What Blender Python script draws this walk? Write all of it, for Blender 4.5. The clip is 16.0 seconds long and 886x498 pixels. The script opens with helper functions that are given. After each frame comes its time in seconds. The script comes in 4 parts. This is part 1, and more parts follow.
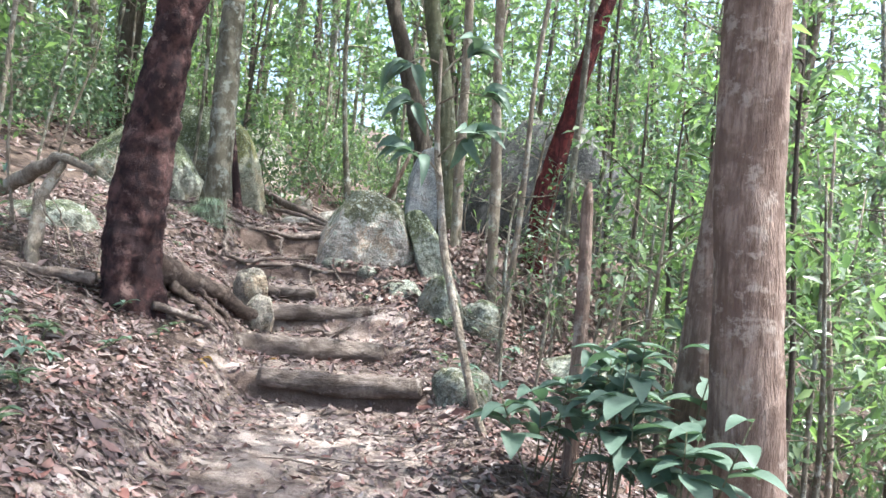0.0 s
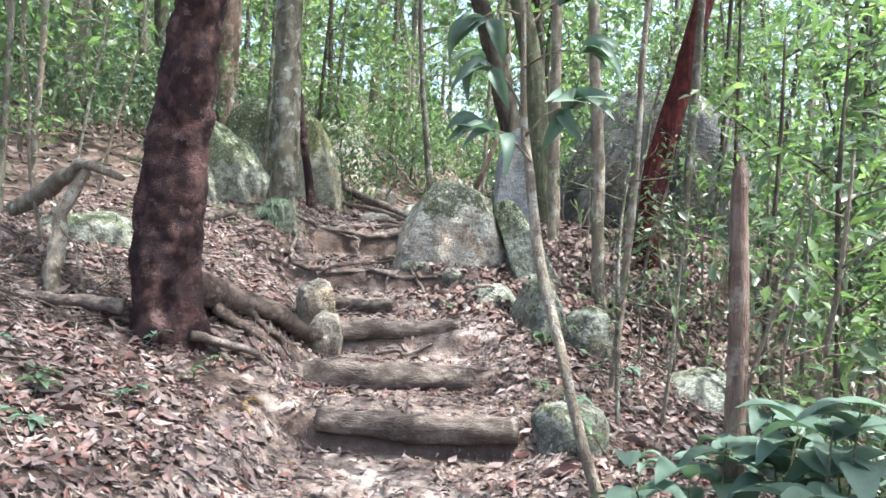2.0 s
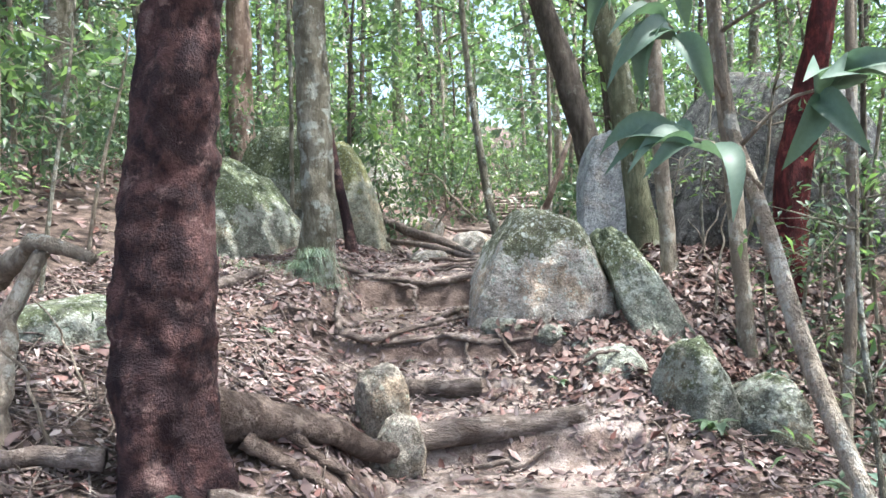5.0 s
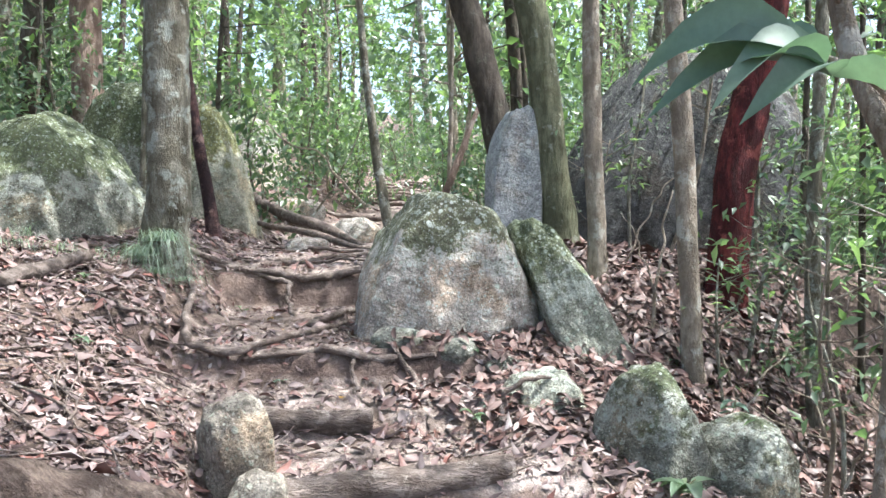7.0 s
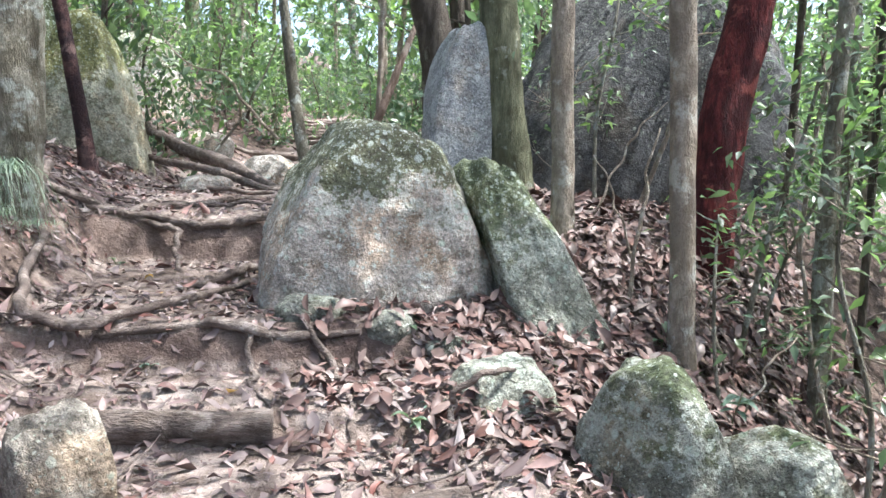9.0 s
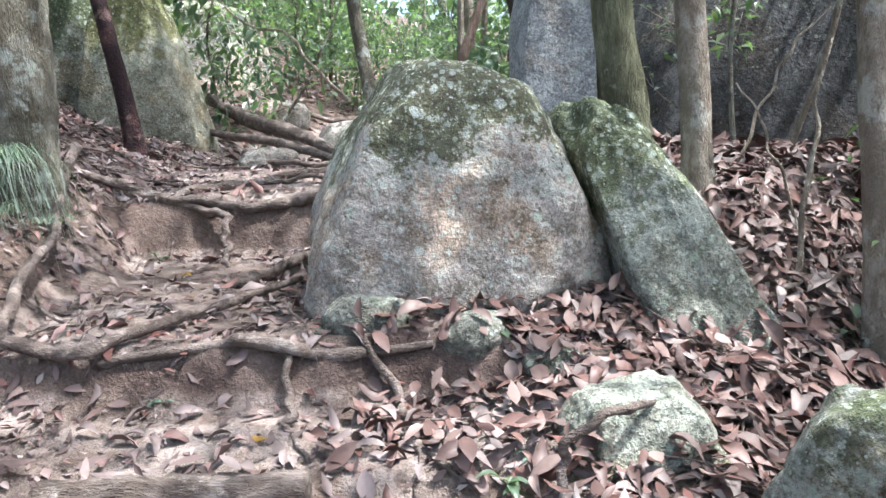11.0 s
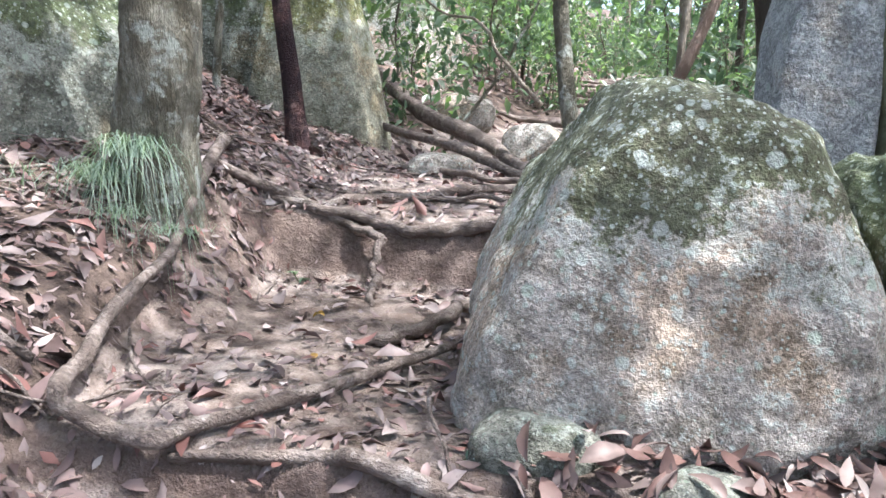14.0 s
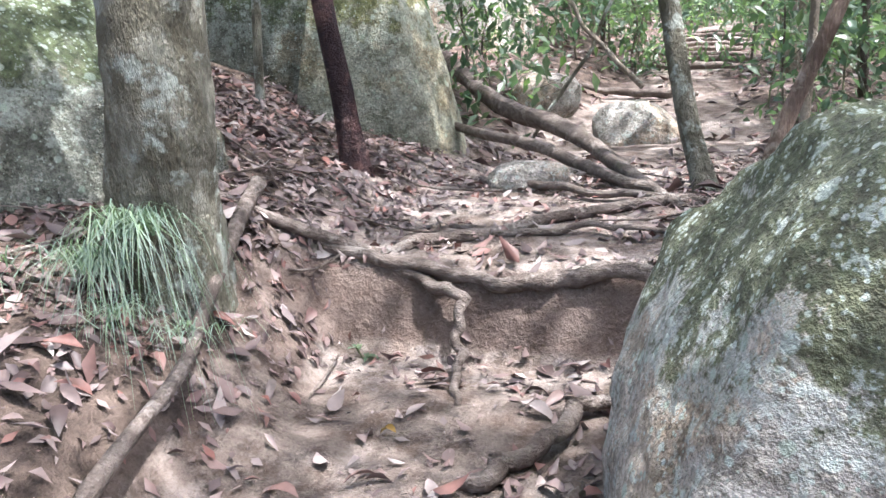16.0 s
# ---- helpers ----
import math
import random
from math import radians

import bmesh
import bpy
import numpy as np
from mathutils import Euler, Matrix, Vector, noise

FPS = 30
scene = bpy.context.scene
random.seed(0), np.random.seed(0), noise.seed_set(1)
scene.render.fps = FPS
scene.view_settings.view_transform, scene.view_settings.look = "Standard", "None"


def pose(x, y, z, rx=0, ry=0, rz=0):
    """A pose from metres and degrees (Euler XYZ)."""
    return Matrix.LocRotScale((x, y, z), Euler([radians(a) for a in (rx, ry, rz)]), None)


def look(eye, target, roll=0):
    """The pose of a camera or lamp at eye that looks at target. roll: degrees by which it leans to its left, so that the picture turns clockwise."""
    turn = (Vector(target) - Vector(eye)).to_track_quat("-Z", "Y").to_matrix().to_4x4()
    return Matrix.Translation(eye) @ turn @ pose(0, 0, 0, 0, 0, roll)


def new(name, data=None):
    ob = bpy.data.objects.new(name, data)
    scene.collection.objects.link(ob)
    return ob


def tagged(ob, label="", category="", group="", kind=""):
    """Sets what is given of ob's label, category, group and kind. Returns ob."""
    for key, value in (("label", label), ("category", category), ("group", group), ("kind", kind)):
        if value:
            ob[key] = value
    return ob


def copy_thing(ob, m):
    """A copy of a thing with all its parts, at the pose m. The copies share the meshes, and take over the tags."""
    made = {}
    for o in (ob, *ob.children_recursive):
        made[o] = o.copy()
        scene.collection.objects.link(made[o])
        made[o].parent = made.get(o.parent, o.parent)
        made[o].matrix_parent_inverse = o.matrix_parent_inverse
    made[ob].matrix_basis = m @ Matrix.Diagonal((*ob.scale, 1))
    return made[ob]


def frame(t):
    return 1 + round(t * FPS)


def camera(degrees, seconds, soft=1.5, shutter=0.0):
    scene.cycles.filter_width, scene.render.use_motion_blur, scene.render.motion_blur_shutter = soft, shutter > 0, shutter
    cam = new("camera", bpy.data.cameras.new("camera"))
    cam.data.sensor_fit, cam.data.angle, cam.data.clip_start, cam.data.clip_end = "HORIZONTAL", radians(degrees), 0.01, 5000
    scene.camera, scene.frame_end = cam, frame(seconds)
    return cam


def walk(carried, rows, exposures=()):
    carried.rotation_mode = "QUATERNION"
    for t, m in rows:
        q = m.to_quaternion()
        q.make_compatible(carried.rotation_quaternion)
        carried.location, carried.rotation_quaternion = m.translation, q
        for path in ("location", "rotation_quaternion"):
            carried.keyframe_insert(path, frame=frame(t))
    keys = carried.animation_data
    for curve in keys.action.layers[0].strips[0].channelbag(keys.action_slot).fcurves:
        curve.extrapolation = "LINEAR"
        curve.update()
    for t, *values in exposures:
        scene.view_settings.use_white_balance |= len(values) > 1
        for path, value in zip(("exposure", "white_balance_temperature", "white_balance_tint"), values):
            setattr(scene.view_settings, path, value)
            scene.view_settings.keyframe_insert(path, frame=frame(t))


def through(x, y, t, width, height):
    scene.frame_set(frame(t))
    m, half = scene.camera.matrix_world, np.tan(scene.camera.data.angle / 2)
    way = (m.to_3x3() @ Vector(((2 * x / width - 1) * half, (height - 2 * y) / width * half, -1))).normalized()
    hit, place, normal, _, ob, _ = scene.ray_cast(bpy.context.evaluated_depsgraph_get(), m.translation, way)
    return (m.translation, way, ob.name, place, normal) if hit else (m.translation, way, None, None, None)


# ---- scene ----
cam = camera(56.9, 16.0)
METRES, EYE, TILT, LEAN, TURN = 9.0, 1.45, 0.0, -5.5, 0.0
ROWS = [
    (0.0, 0.0, 0.0, 0.0, 0.0, 0.0, 0.0),
    (0.5, 0.0042, 0.0341, -0.0039, 2.63, -1.08, 1.27),
    (1.0, 0.0103, 0.0719, 0.0046, 5.26, -1.14, 2.7),
    (1.5, 0.0027, 0.1095, 0.0047, 6.65, -1.25, 2.72),
    (2.0, 0.0026, 0.1417, 0.0139, 6.83, -0.91, 2.71),
    (2.5, 0.0182, 0.1884, 0.0179, 7.56, 0.37, 3.83),
    (3.0, 0.022, 0.2225, 0.0384, 7.24, 2.29, 3.86),
    (3.5, 0.0004, 0.2472, 0.0329, 7.16, 2.75, 4.39),
    (4.0, -0.0281, 0.2769, 0.0449, 9.33, 1.97, 7.21),
    (6.5, -0.0938, 0.4444, 0.0513, 4.47, -0.91, 6.63),
    (7.0, -0.0952, 0.4815, 0.0517, 0.15, -1.61, 5.37),
    (7.5, -0.1072, 0.516, 0.0549, -5.12, -3.08, 3.75),
    (8.0, -0.1086, 0.5403, 0.0518, -6.07, -3.59, 2.85),
    (10.5, -0.0815, 0.7016, 0.0448, -1.16, -8.58, 7.41),
    (11.0, -0.0862, 0.7137, 0.0434, 1.83, -7.84, 7.91),
    (11.5, -0.0919, 0.7187, 0.0413, 4.86, -6.66, 7.65),
    (12.0, -0.0935, 0.7204, 0.0414, 7.47, -6.33, 8.44),
    (12.5, -0.0966, 0.7234, 0.0383, 9.73, -6.17, 9.2),
    (13.0, -0.1032, 0.7447, 0.0278, 13.29, -4.05, 8.18),
    (13.5, -0.1099, 0.7857, 0.046, 14.75, -4.49, 3.92),
    (14.0, -0.1017, 0.811, 0.0604, 14.55, -7.42, 2.53),
    (14.5, -0.0928, 0.8347, 0.0674, 16.28, -7.53, 3.62),
    (15.0, -0.108, 0.8614, 0.0697, 18.89, -7.24, 4.72),
    (15.5, -0.1212, 0.8808, 0.0897, 20.06, -8.31, 6.03),
    (16.0, -0.1301, 0.9039, 0.085, 19.63, -9.4, 7.53),
]
walk(cam, [(t, pose(0, 0, EYE, TILT, LEAN, TURN) @ pose(METRES * x, METRES * y, METRES * z, 90 + pitch, roll, yaw)) for t, x, y, z, yaw, pitch, roll in ROWS], exposures=[(0, 2.28, 5850, 6), (8, 2.4, 5800, 8), (12, 2.35, 5700, 9), (16, 2.52, 5700, 10)])


# ---- world, sun, exposure ----
SUN_UP, SUN_ROUND = 68.0, -95.0   # degrees above the horizon; degrees from straight ahead towards the left
world = bpy.data.worlds.new("world")
scene.world = world
world.use_nodes = True
sky = world.node_tree.nodes.new("ShaderNodeTexSky")
sky.sky_type, sky.sun_disc = "NISHITA", False
sky.sun_elevation, sky.sun_rotation = radians(SUN_UP), radians(-SUN_ROUND)
sky.dust_density, sky.air_density = 6.0, 1.0
back = world.node_tree.nodes["Background"]
world.node_tree.links.new(sky.outputs[0], back.inputs[0])
back.inputs[1].default_value = 0.13
sun = new("sun", bpy.data.lights.new("sun", "SUN"))
sun.data.energy, sun.data.angle, sun.data.color = 2.9, radians(0.6), (1.0, 0.95, 0.86)
toward = Vector((-math.sin(radians(SUN_ROUND)) * math.cos(radians(SUN_UP)), math.cos(radians(SUN_ROUND)) * math.cos(radians(SUN_UP)), math.sin(radians(SUN_UP))))
sun.matrix_world = look(toward * 40, (0, 0, 0))


# ---- materials ----
def shader(name, rough=0.9, spec=0.2):
    m = bpy.data.materials.new(name)
    m.use_nodes = True
    nt = m.node_tree
    b = nt.nodes["Principled BSDF"]
    b.inputs["Roughness"].default_value = rough
    b.inputs["Specular IOR Level"].default_value = spec
    return m, nt, b


def link(nt, a, b):
    nt.links.new(a, b)


def place(nt, stretch=(1, 1, 1), local=False):
    """Coordinates in metres, stretched."""
    mp = nt.nodes.new("ShaderNodeMapping")
    mp.inputs["Scale"].default_value = stretch
    if local:
        link(nt, nt.nodes.new("ShaderNodeTexCoord").outputs["Object"], mp.inputs[0])
    else:
        link(nt, nt.nodes.new("ShaderNodeNewGeometry").outputs["Position"], mp.inputs[0])
    return mp.outputs[0]


def grain(nt, where, scale, detail=5.0, rough=0.6):
    n = nt.nodes.new("ShaderNodeTexNoise")
    n.inputs["Scale"].default_value, n.inputs["Detail"].default_value, n.inputs["Roughness"].default_value = scale, detail, rough
    link(nt, where, n.inputs["Vector"])
    return n.outputs["Fac"]


def ramp(nt, fac, *stops):
    r = nt.nodes.new("ShaderNodeValToRGB")
    e = r.color_ramp.elements
    while len(e) < len(stops):
        e.new(0.5)
    for el, (p, c) in zip(e, stops):
        el.position, el.color = p, (*c, 1)
    link(nt, fac, r.inputs[0])
    return r.outputs[0]


def mixed(nt, fac, a, b, mode="MIX"):
    m = nt.nodes.new("ShaderNodeMix")
    m.data_type, m.blend_type = "RGBA", mode
    for sock, v in ((m.inputs[0], fac), (m.inputs[6], a), (m.inputs[7], b)):
        if hasattr(v, "is_linked"):
            link(nt, v, sock)
        else:
            sock.default_value = v if isinstance(v, float) else (*v, 1)
    return m.outputs[2]


def relief(nt, bsdf, height, strength=0.6, depth=0.02):
    b = nt.nodes.new("ShaderNodeBump")
    b.inputs["Strength"].default_value, b.inputs["Distance"].default_value = strength, depth
    link(nt, height, b.inputs["Height"])
    link(nt, b.outputs[0], bsdf.inputs["Normal"])


def summed(nt, *pairs):
    """A weighted sum of values."""
    out = None
    for v, k in pairs:
        m = nt.nodes.new("ShaderNodeMath")
        m.operation, m.inputs[1].default_value = "MULTIPLY_ADD", k
        link(nt, v, m.inputs[0])
        if out is None:
            m.inputs[2].default_value = 0.0
        else:
            link(nt, out, m.inputs[2])
        out = m.outputs[0]
    return out


def soil_material():
    """Trodden pale soil on the trail, dark humus off it, by the mesh's own 'trodden' attribute."""
    m, nt, b = shader("trodden_soil", 0.95, 0.15)
    w = place(nt)
    big, mid, fine = grain(nt, w, 1.3, 4), grain(nt, w, 7, 6, 0.7), grain(nt, w, 80, 4, 0.75)
    c = ramp(nt, big, (0.40, (0.19, 0.15, 0.13)), (0.5, (0.29, 0.238, 0.21)), (0.6, (0.37, 0.31, 0.28)))
    c = mixed(nt, ramp(nt, mid, (0.40, (1, 1, 1)), (0.55, (0, 0, 0))), c, mixed(nt, 1.0, c, (0.55, 0.5, 0.47), "MULTIPLY"))
    # steep faces: dark bare subsoil, with the risers' shade put into its colour
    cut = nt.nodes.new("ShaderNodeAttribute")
    cut.attribute_name = "shaded_subsoil"
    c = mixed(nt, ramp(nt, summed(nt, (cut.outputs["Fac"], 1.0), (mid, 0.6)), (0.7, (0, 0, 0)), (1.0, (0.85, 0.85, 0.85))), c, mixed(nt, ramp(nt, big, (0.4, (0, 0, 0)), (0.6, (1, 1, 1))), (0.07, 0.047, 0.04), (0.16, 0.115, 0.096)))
    c = mixed(nt, ramp(nt, fine, (0.54, (0, 0, 0)), (0.72, (0.25, 0.25, 0.25))), c, (0.40, 0.335, 0.29))
    c = mixed(nt, ramp(nt, fine, (0.34, (0.5, 0.5, 0.5)), (0.46, (0, 0, 0))), c, (0.10, 0.07, 0.055))
    h = ramp(nt, mid, (0.4, (0.055, 0.04, 0.034)), (0.6, (0.15, 0.11, 0.09)))
    at = nt.nodes.new("ShaderNodeAttribute")
    at.attribute_name = "trodden"
    c = mixed(nt, ramp(nt, summed(nt, (at.outputs["Fac"], 1.0), (mid, 0.8)), (0.65, (0, 0, 0)), (1.0, (1, 1, 1))), h, c)
    link(nt, c, b.inputs["Base Color"])
    relief(nt, b, summed(nt, (mid, 1.0), (fine, 0.35), (grain(nt, w, 28, 4, 0.7), 0.5)), 1.0, 0.035)
    return m


def rock_material(name, base, dark, lichen, moss, moss_from=0.3, moss_much=0.55, lichen_much=0.53):
    """Coarse-grained stone with tan stains, moss on its crown and round lichen spots."""
    m, nt, b = shader(name, 0.93, 0.2)
    w = place(nt)
    big, mid, spots, fine = grain(nt, w, 2.3, 5, 0.6), grain(nt, w, 9, 6, 0.7), grain(nt, w, 26, 4, 0.7), grain(nt, w, 140, 3, 0.8)
    c = ramp(nt, mid, (0.38, dark), (0.60, base))
    c = mixed(nt, ramp(nt, big, (0.50, (0, 0, 0)), (0.60, (0.6, 0.6, 0.6))), c, mixed(nt, 1.0, c, (1.16, 0.94, 0.73), "MULTIPLY"))
    v = nt.nodes.new("ShaderNodeTexVoronoi")
    v.inputs["Scale"].default_value = 95
    link(nt, w, v.inputs["Vector"])
    c = mixed(nt, 0.4, c, ramp(nt, v.outputs["Color"], (0.15, (0.15, 0.15, 0.15)), (0.5, (0.5, 0.5, 0.5)), (0.85, (0.85, 0.84, 0.82))), "OVERLAY")
    c = mixed(nt, ramp(nt, fine, (0.36, (0.8, 0.8, 0.8)), (0.45, (0, 0, 0))), c, mixed(nt, 1.0, c, (0.35, 0.34, 0.32), "MULTIPLY"))
    own = nt.nodes.new("ShaderNodeSeparateXYZ")
    link(nt, nt.nodes.new("ShaderNodeTexCoord").outputs["Object"], own.inputs[0])
    crown = summed(nt, (own.outputs[2], 0.9), (grain(nt, w, 5, 6, 0.75), 1.1))
    c = mixed(nt, ramp(nt, crown, (0.42 + moss_from, (0, 0, 0)), (0.58 + moss_from, (0.88, 0.88, 0.88))), c, mixed(nt, ramp(nt, spots, (0.4, (0, 0, 0)), (0.6, (1, 1, 1))), mixed(nt, 1.0, moss, (0.45, 0.45, 0.5), "MULTIPLY"), moss))
    # pale band of crust lichen below the moss
    c = mixed(nt, ramp(nt, crown, (0.34 + moss_from, (0, 0, 0)), (0.40 + moss_from, (0.55, 0.55, 0.55)), (0.47 + moss_from, (0, 0, 0))), c, lichen)
    for size, much in ((17, 0.30), (38, 0.34), (75, 0.30)):
        d = nt.nodes.new("ShaderNodeTexVoronoi")
        d.inputs["Scale"].default_value = size
        link(nt, w, d.inputs["Vector"])
        cell = nt.nodes.new("ShaderNodeSeparateColor")
        link(nt, d.outputs["Color"], cell.inputs[0])
        # a spot fills its cell only where the patchy noise lets lichen grow
        spot = summed(nt, (d.outputs["Distance"], 1.0), (cell.outputs[0], 0.55), (big, -0.25), (crown, -0.14))
        c = mixed(nt, ramp(nt, spot, (0.0, (0.85, 0.85, 0.85)), (much * 0.25, (0.6, 0.6, 0.6)), (much * 0.25 + 0.05, (0, 0, 0))), c, mixed(nt, cell.outputs[1], lichen, mixed(nt, 1.0, lichen, (0.72, 0.78, 0.70), "MULTIPLY")))
    c = mixed(nt, ramp(nt, spots, (lichen_much + 0.03, (0, 0, 0)), (lichen_much + 0.08, (0.6, 0.6, 0.6))), c, lichen)
    link(nt, c, b.inputs["Base Color"])
    relief(nt, b, summed(nt, (mid, 1.0), (spots, 0.9), (fine, 0.22)), 1.0, 0.04)
    return m


def bark_material(name, light, dark, patch=None, rough_scale=1.0, patch_much=0.56, stretch=0.22, depth=0.03, lying=False):
    m, nt, b = shader(name, 0.9, 0.2)
    w = place(nt, (stretch, 1, 1) if lying else (1, 1, stretch))
    plain = place(nt)
    ridges, mid, fine = grain(nt, w, 26 * rough_scale, 5, 0.7), grain(nt, plain, 5, 5, 0.65), grain(nt, w, 110, 3, 0.7)
    c = ramp(nt, ridges, (0.38, dark), (0.60, light))
    c = mixed(nt, ramp(nt, mid, (0.42, (0.8, 0.8, 0.8)), (0.53, (0, 0, 0))), c, dark)
    if patch:
        c = mixed(nt, ramp(nt, grain(nt, plain, 7, 5, 0.7), (patch_much, (0, 0, 0)), (patch_much + 0.07, (0.8, 0.8, 0.8))), c, patch)
    link(nt, c, b.inputs["Base Color"])
    s = nt.nodes.new("ShaderNodeMath")
    s.operation = "ADD"
    link(nt, ridges, s.inputs[0])
    link(nt, fine, s.inputs[1])
    relief(nt, b, s.outputs[0], 1.0, depth)
    return m


def leaf_material(name, *colours, through=0.45, rough=0.45, spec=0.4):
    """Leaves of varied colour that let some light through."""
    m, nt, b = shader(name, rough, spec)
    g = nt.nodes.new("ShaderNodeNewGeometry")
    c = ramp(nt, g.outputs["Random Per Island"], *[(i / max(1, len(colours) - 1), k) for i, k in enumerate(colours)])
    c = mixed(nt, grain(nt, place(nt), 60, 3), c, mixed(nt, 1.0, c, (0.6, 0.62, 0.6), "MULTIPLY"))
    link(nt, c, b.inputs["Base Color"])
    if through:
        t = nt.nodes.new("ShaderNodeBsdfTranslucent")
        link(nt, mixed(nt, 1.0, c, (1.4, 1.62, 1.05), "MULTIPLY"), t.inputs[0])
        mix = nt.nodes.new("ShaderNodeMixShader")
        mix.inputs[0].default_value = through
        link(nt, b.outputs[0], mix.inputs[1])
        link(nt, t.outputs[0], mix.inputs[2])
        link(nt, mix.outputs[0], nt.nodes["Material Output"].inputs[0])
    return m


SOIL = soil_material()
GRANITE = rock_material("lichened_granite", (0.47, 0.425, 0.385), (0.22, 0.195, 0.165), (0.50, 0.53, 0.49), (0.145, 0.16, 0.09), 0.52, 0.5, 0.54)
GREY_ROCK = rock_material("grey_rock", (0.45, 0.46, 0.465), (0.24, 0.245, 0.25), (0.54, 0.56, 0.56), (0.15, 0.165, 0.11), 0.95, 0.5, 0.57)
MOSSY_ROCK = rock_material("mossy_rock", (0.235, 0.235, 0.20), (0.085, 0.085, 0.066), (0.40, 0.43, 0.38), (0.13, 0.155, 0.075), 0.34, 0.5, 0.575)
# near-black: the shade on the huge far boulder is put into its colour
SHADED_ROCK = rock_material("shaded_rock", (0.10, 0.10, 0.103), (0.04, 0.04, 0.042), (0.20, 0.21, 0.19), (0.06, 0.07, 0.045), 0.9, 0.5, 0.60)
MUD_ROCK = rock_material("earth_stained_rock", (0.36, 0.325, 0.275), (0.18, 0.155, 0.125), (0.42, 0.42, 0.36), (0.16, 0.165, 0.10), 0.60, 0.5, 0.60)
GREEN_GRANITE = rock_material("green_granite", (0.34, 0.345, 0.29), (0.155, 0.16, 0.125), (0.47, 0.505, 0.44), (0.165, 0.19, 0.10), 0.40, 0.5, 0.55)
YELLOW_MOSS = rock_material("yellow_mossed_rock", (0.36, 0.35, 0.28), (0.17, 0.165, 0.12), (0.46, 0.48, 0.39), (0.22, 0.225, 0.085), 0.40, 0.5, 0.59)
RED_BARK = bark_material("red_bark", (0.15, 0.078, 0.072), (0.036, 0.022, 0.025), (0.24, 0.155, 0.14), 0.42, 0.585, 0.75, 0.05)
BRIGHT_RED_BARK = bark_material("peeling_red_bark", (0.17, 0.038, 0.036), (0.05, 0.014, 0.016), (0.26, 0.075, 0.065), 0.8, 0.57)
GREY_BARK = bark_material("grey_bark", (0.30, 0.28, 0.225), (0.12, 0.105, 0.075), (0.43, 0.45, 0.40), 0.55, 0.53, 0.3, 0.045)
GREEN_BARK = bark_material("mossy_bark", (0.22, 0.22, 0.14), (0.10, 0.10, 0.06), (0.36, 0.37, 0.30), 0.8, 0.6)
BROWN_BARK = bark_material("brown_bark", (0.37, 0.275, 0.225), (0.17, 0.115, 0.09), (0.46, 0.38, 0.32), 1.0, 0.55, 0.16)
PALE_BARK = bark_material("pale_bark", (0.42, 0.36, 0.29), (0.21, 0.17, 0.13), (0.50, 0.48, 0.42), 1.0, 0.55, 0.4)
DARK_BARK = bark_material("dark_bark", (0.15, 0.125, 0.10), (0.065, 0.052, 0.042), (0.22, 0.22, 0.17), 0.8, 0.6)
LOG_WOOD = bark_material("weathered_log", (0.25, 0.205, 0.18), (0.10, 0.077, 0.064), (0.33, 0.285, 0.255), 0.8, 0.57, 0.25, 0.03, True)
ROOT_WOOD = bark_material("worn_root", (0.27, 0.222, 0.195), (0.12, 0.092, 0.078), (0.36, 0.315, 0.285), 1.2, 0.58, 0.5, 0.02, True)
DARK_WOOD = bark_material("earthy_root", (0.19, 0.145, 0.12), (0.075, 0.054, 0.045), (0.26, 0.21, 0.18), 1.0, 0.6, 0.5, 0.03, True)
LITTER = leaf_material("dry_leaves", (0.062, 0.040, 0.038), (0.21, 0.145, 0.135), (0.11, 0.072, 0.068), (0.31, 0.245, 0.235), (0.19, 0.078, 0.062), (0.25, 0.195, 0.185), (0.075, 0.046, 0.045), (0.185, 0.135, 0.13), (0.15, 0.066, 0.054), (0.42, 0.36, 0.345), through=0.0, rough=0.5, spec=0.3)
RED_LITTER = leaf_material("red_brown_leaves", (0.075, 0.044, 0.038), (0.19, 0.105, 0.088), (0.11, 0.066, 0.058), (0.25, 0.18, 0.16), (0.15, 0.075, 0.06), (0.09, 0.056, 0.05), (0.32, 0.255, 0.235), through=0.0, rough=0.5, spec=0.3)
FRESH = leaf_material("yellowed_leaves", (0.42, 0.27, 0.04), (0.16, 0.24, 0.06), (0.40, 0.18, 0.04), (0.30, 0.28, 0.10), through=0.2)
CANOPY = leaf_material("forest_leaves", (0.08, 0.125, 0.065), (0.16, 0.24, 0.085), (0.10, 0.145, 0.09), (0.26, 0.35, 0.14), (0.08, 0.125, 0.075), (0.19, 0.27, 0.115), (0.12, 0.165, 0.11), (0.07, 0.105, 0.07), through=0.45, rough=0.33, spec=0.6)
UNDER = leaf_material("undergrowth_leaves", (0.07, 0.11, 0.075), (0.12, 0.175, 0.105), (0.08, 0.125, 0.09), (0.18, 0.235, 0.13), (0.10, 0.14, 0.10), through=0.35, rough=0.35, spec=0.5)
BROAD = leaf_material("broad_leaves", (0.085, 0.135, 0.10), (0.135, 0.195, 0.15), (0.105, 0.16, 0.12), through=0.25, rough=0.55, spec=0.4)
GRASS = leaf_material("grass_blades", (0.19, 0.25, 0.13), (0.24, 0.30, 0.24), (0.21, 0.27, 0.23), (0.29, 0.32, 0.24), through=0.3)


# ---- building blocks ----
rng = np.random.default_rng(7)


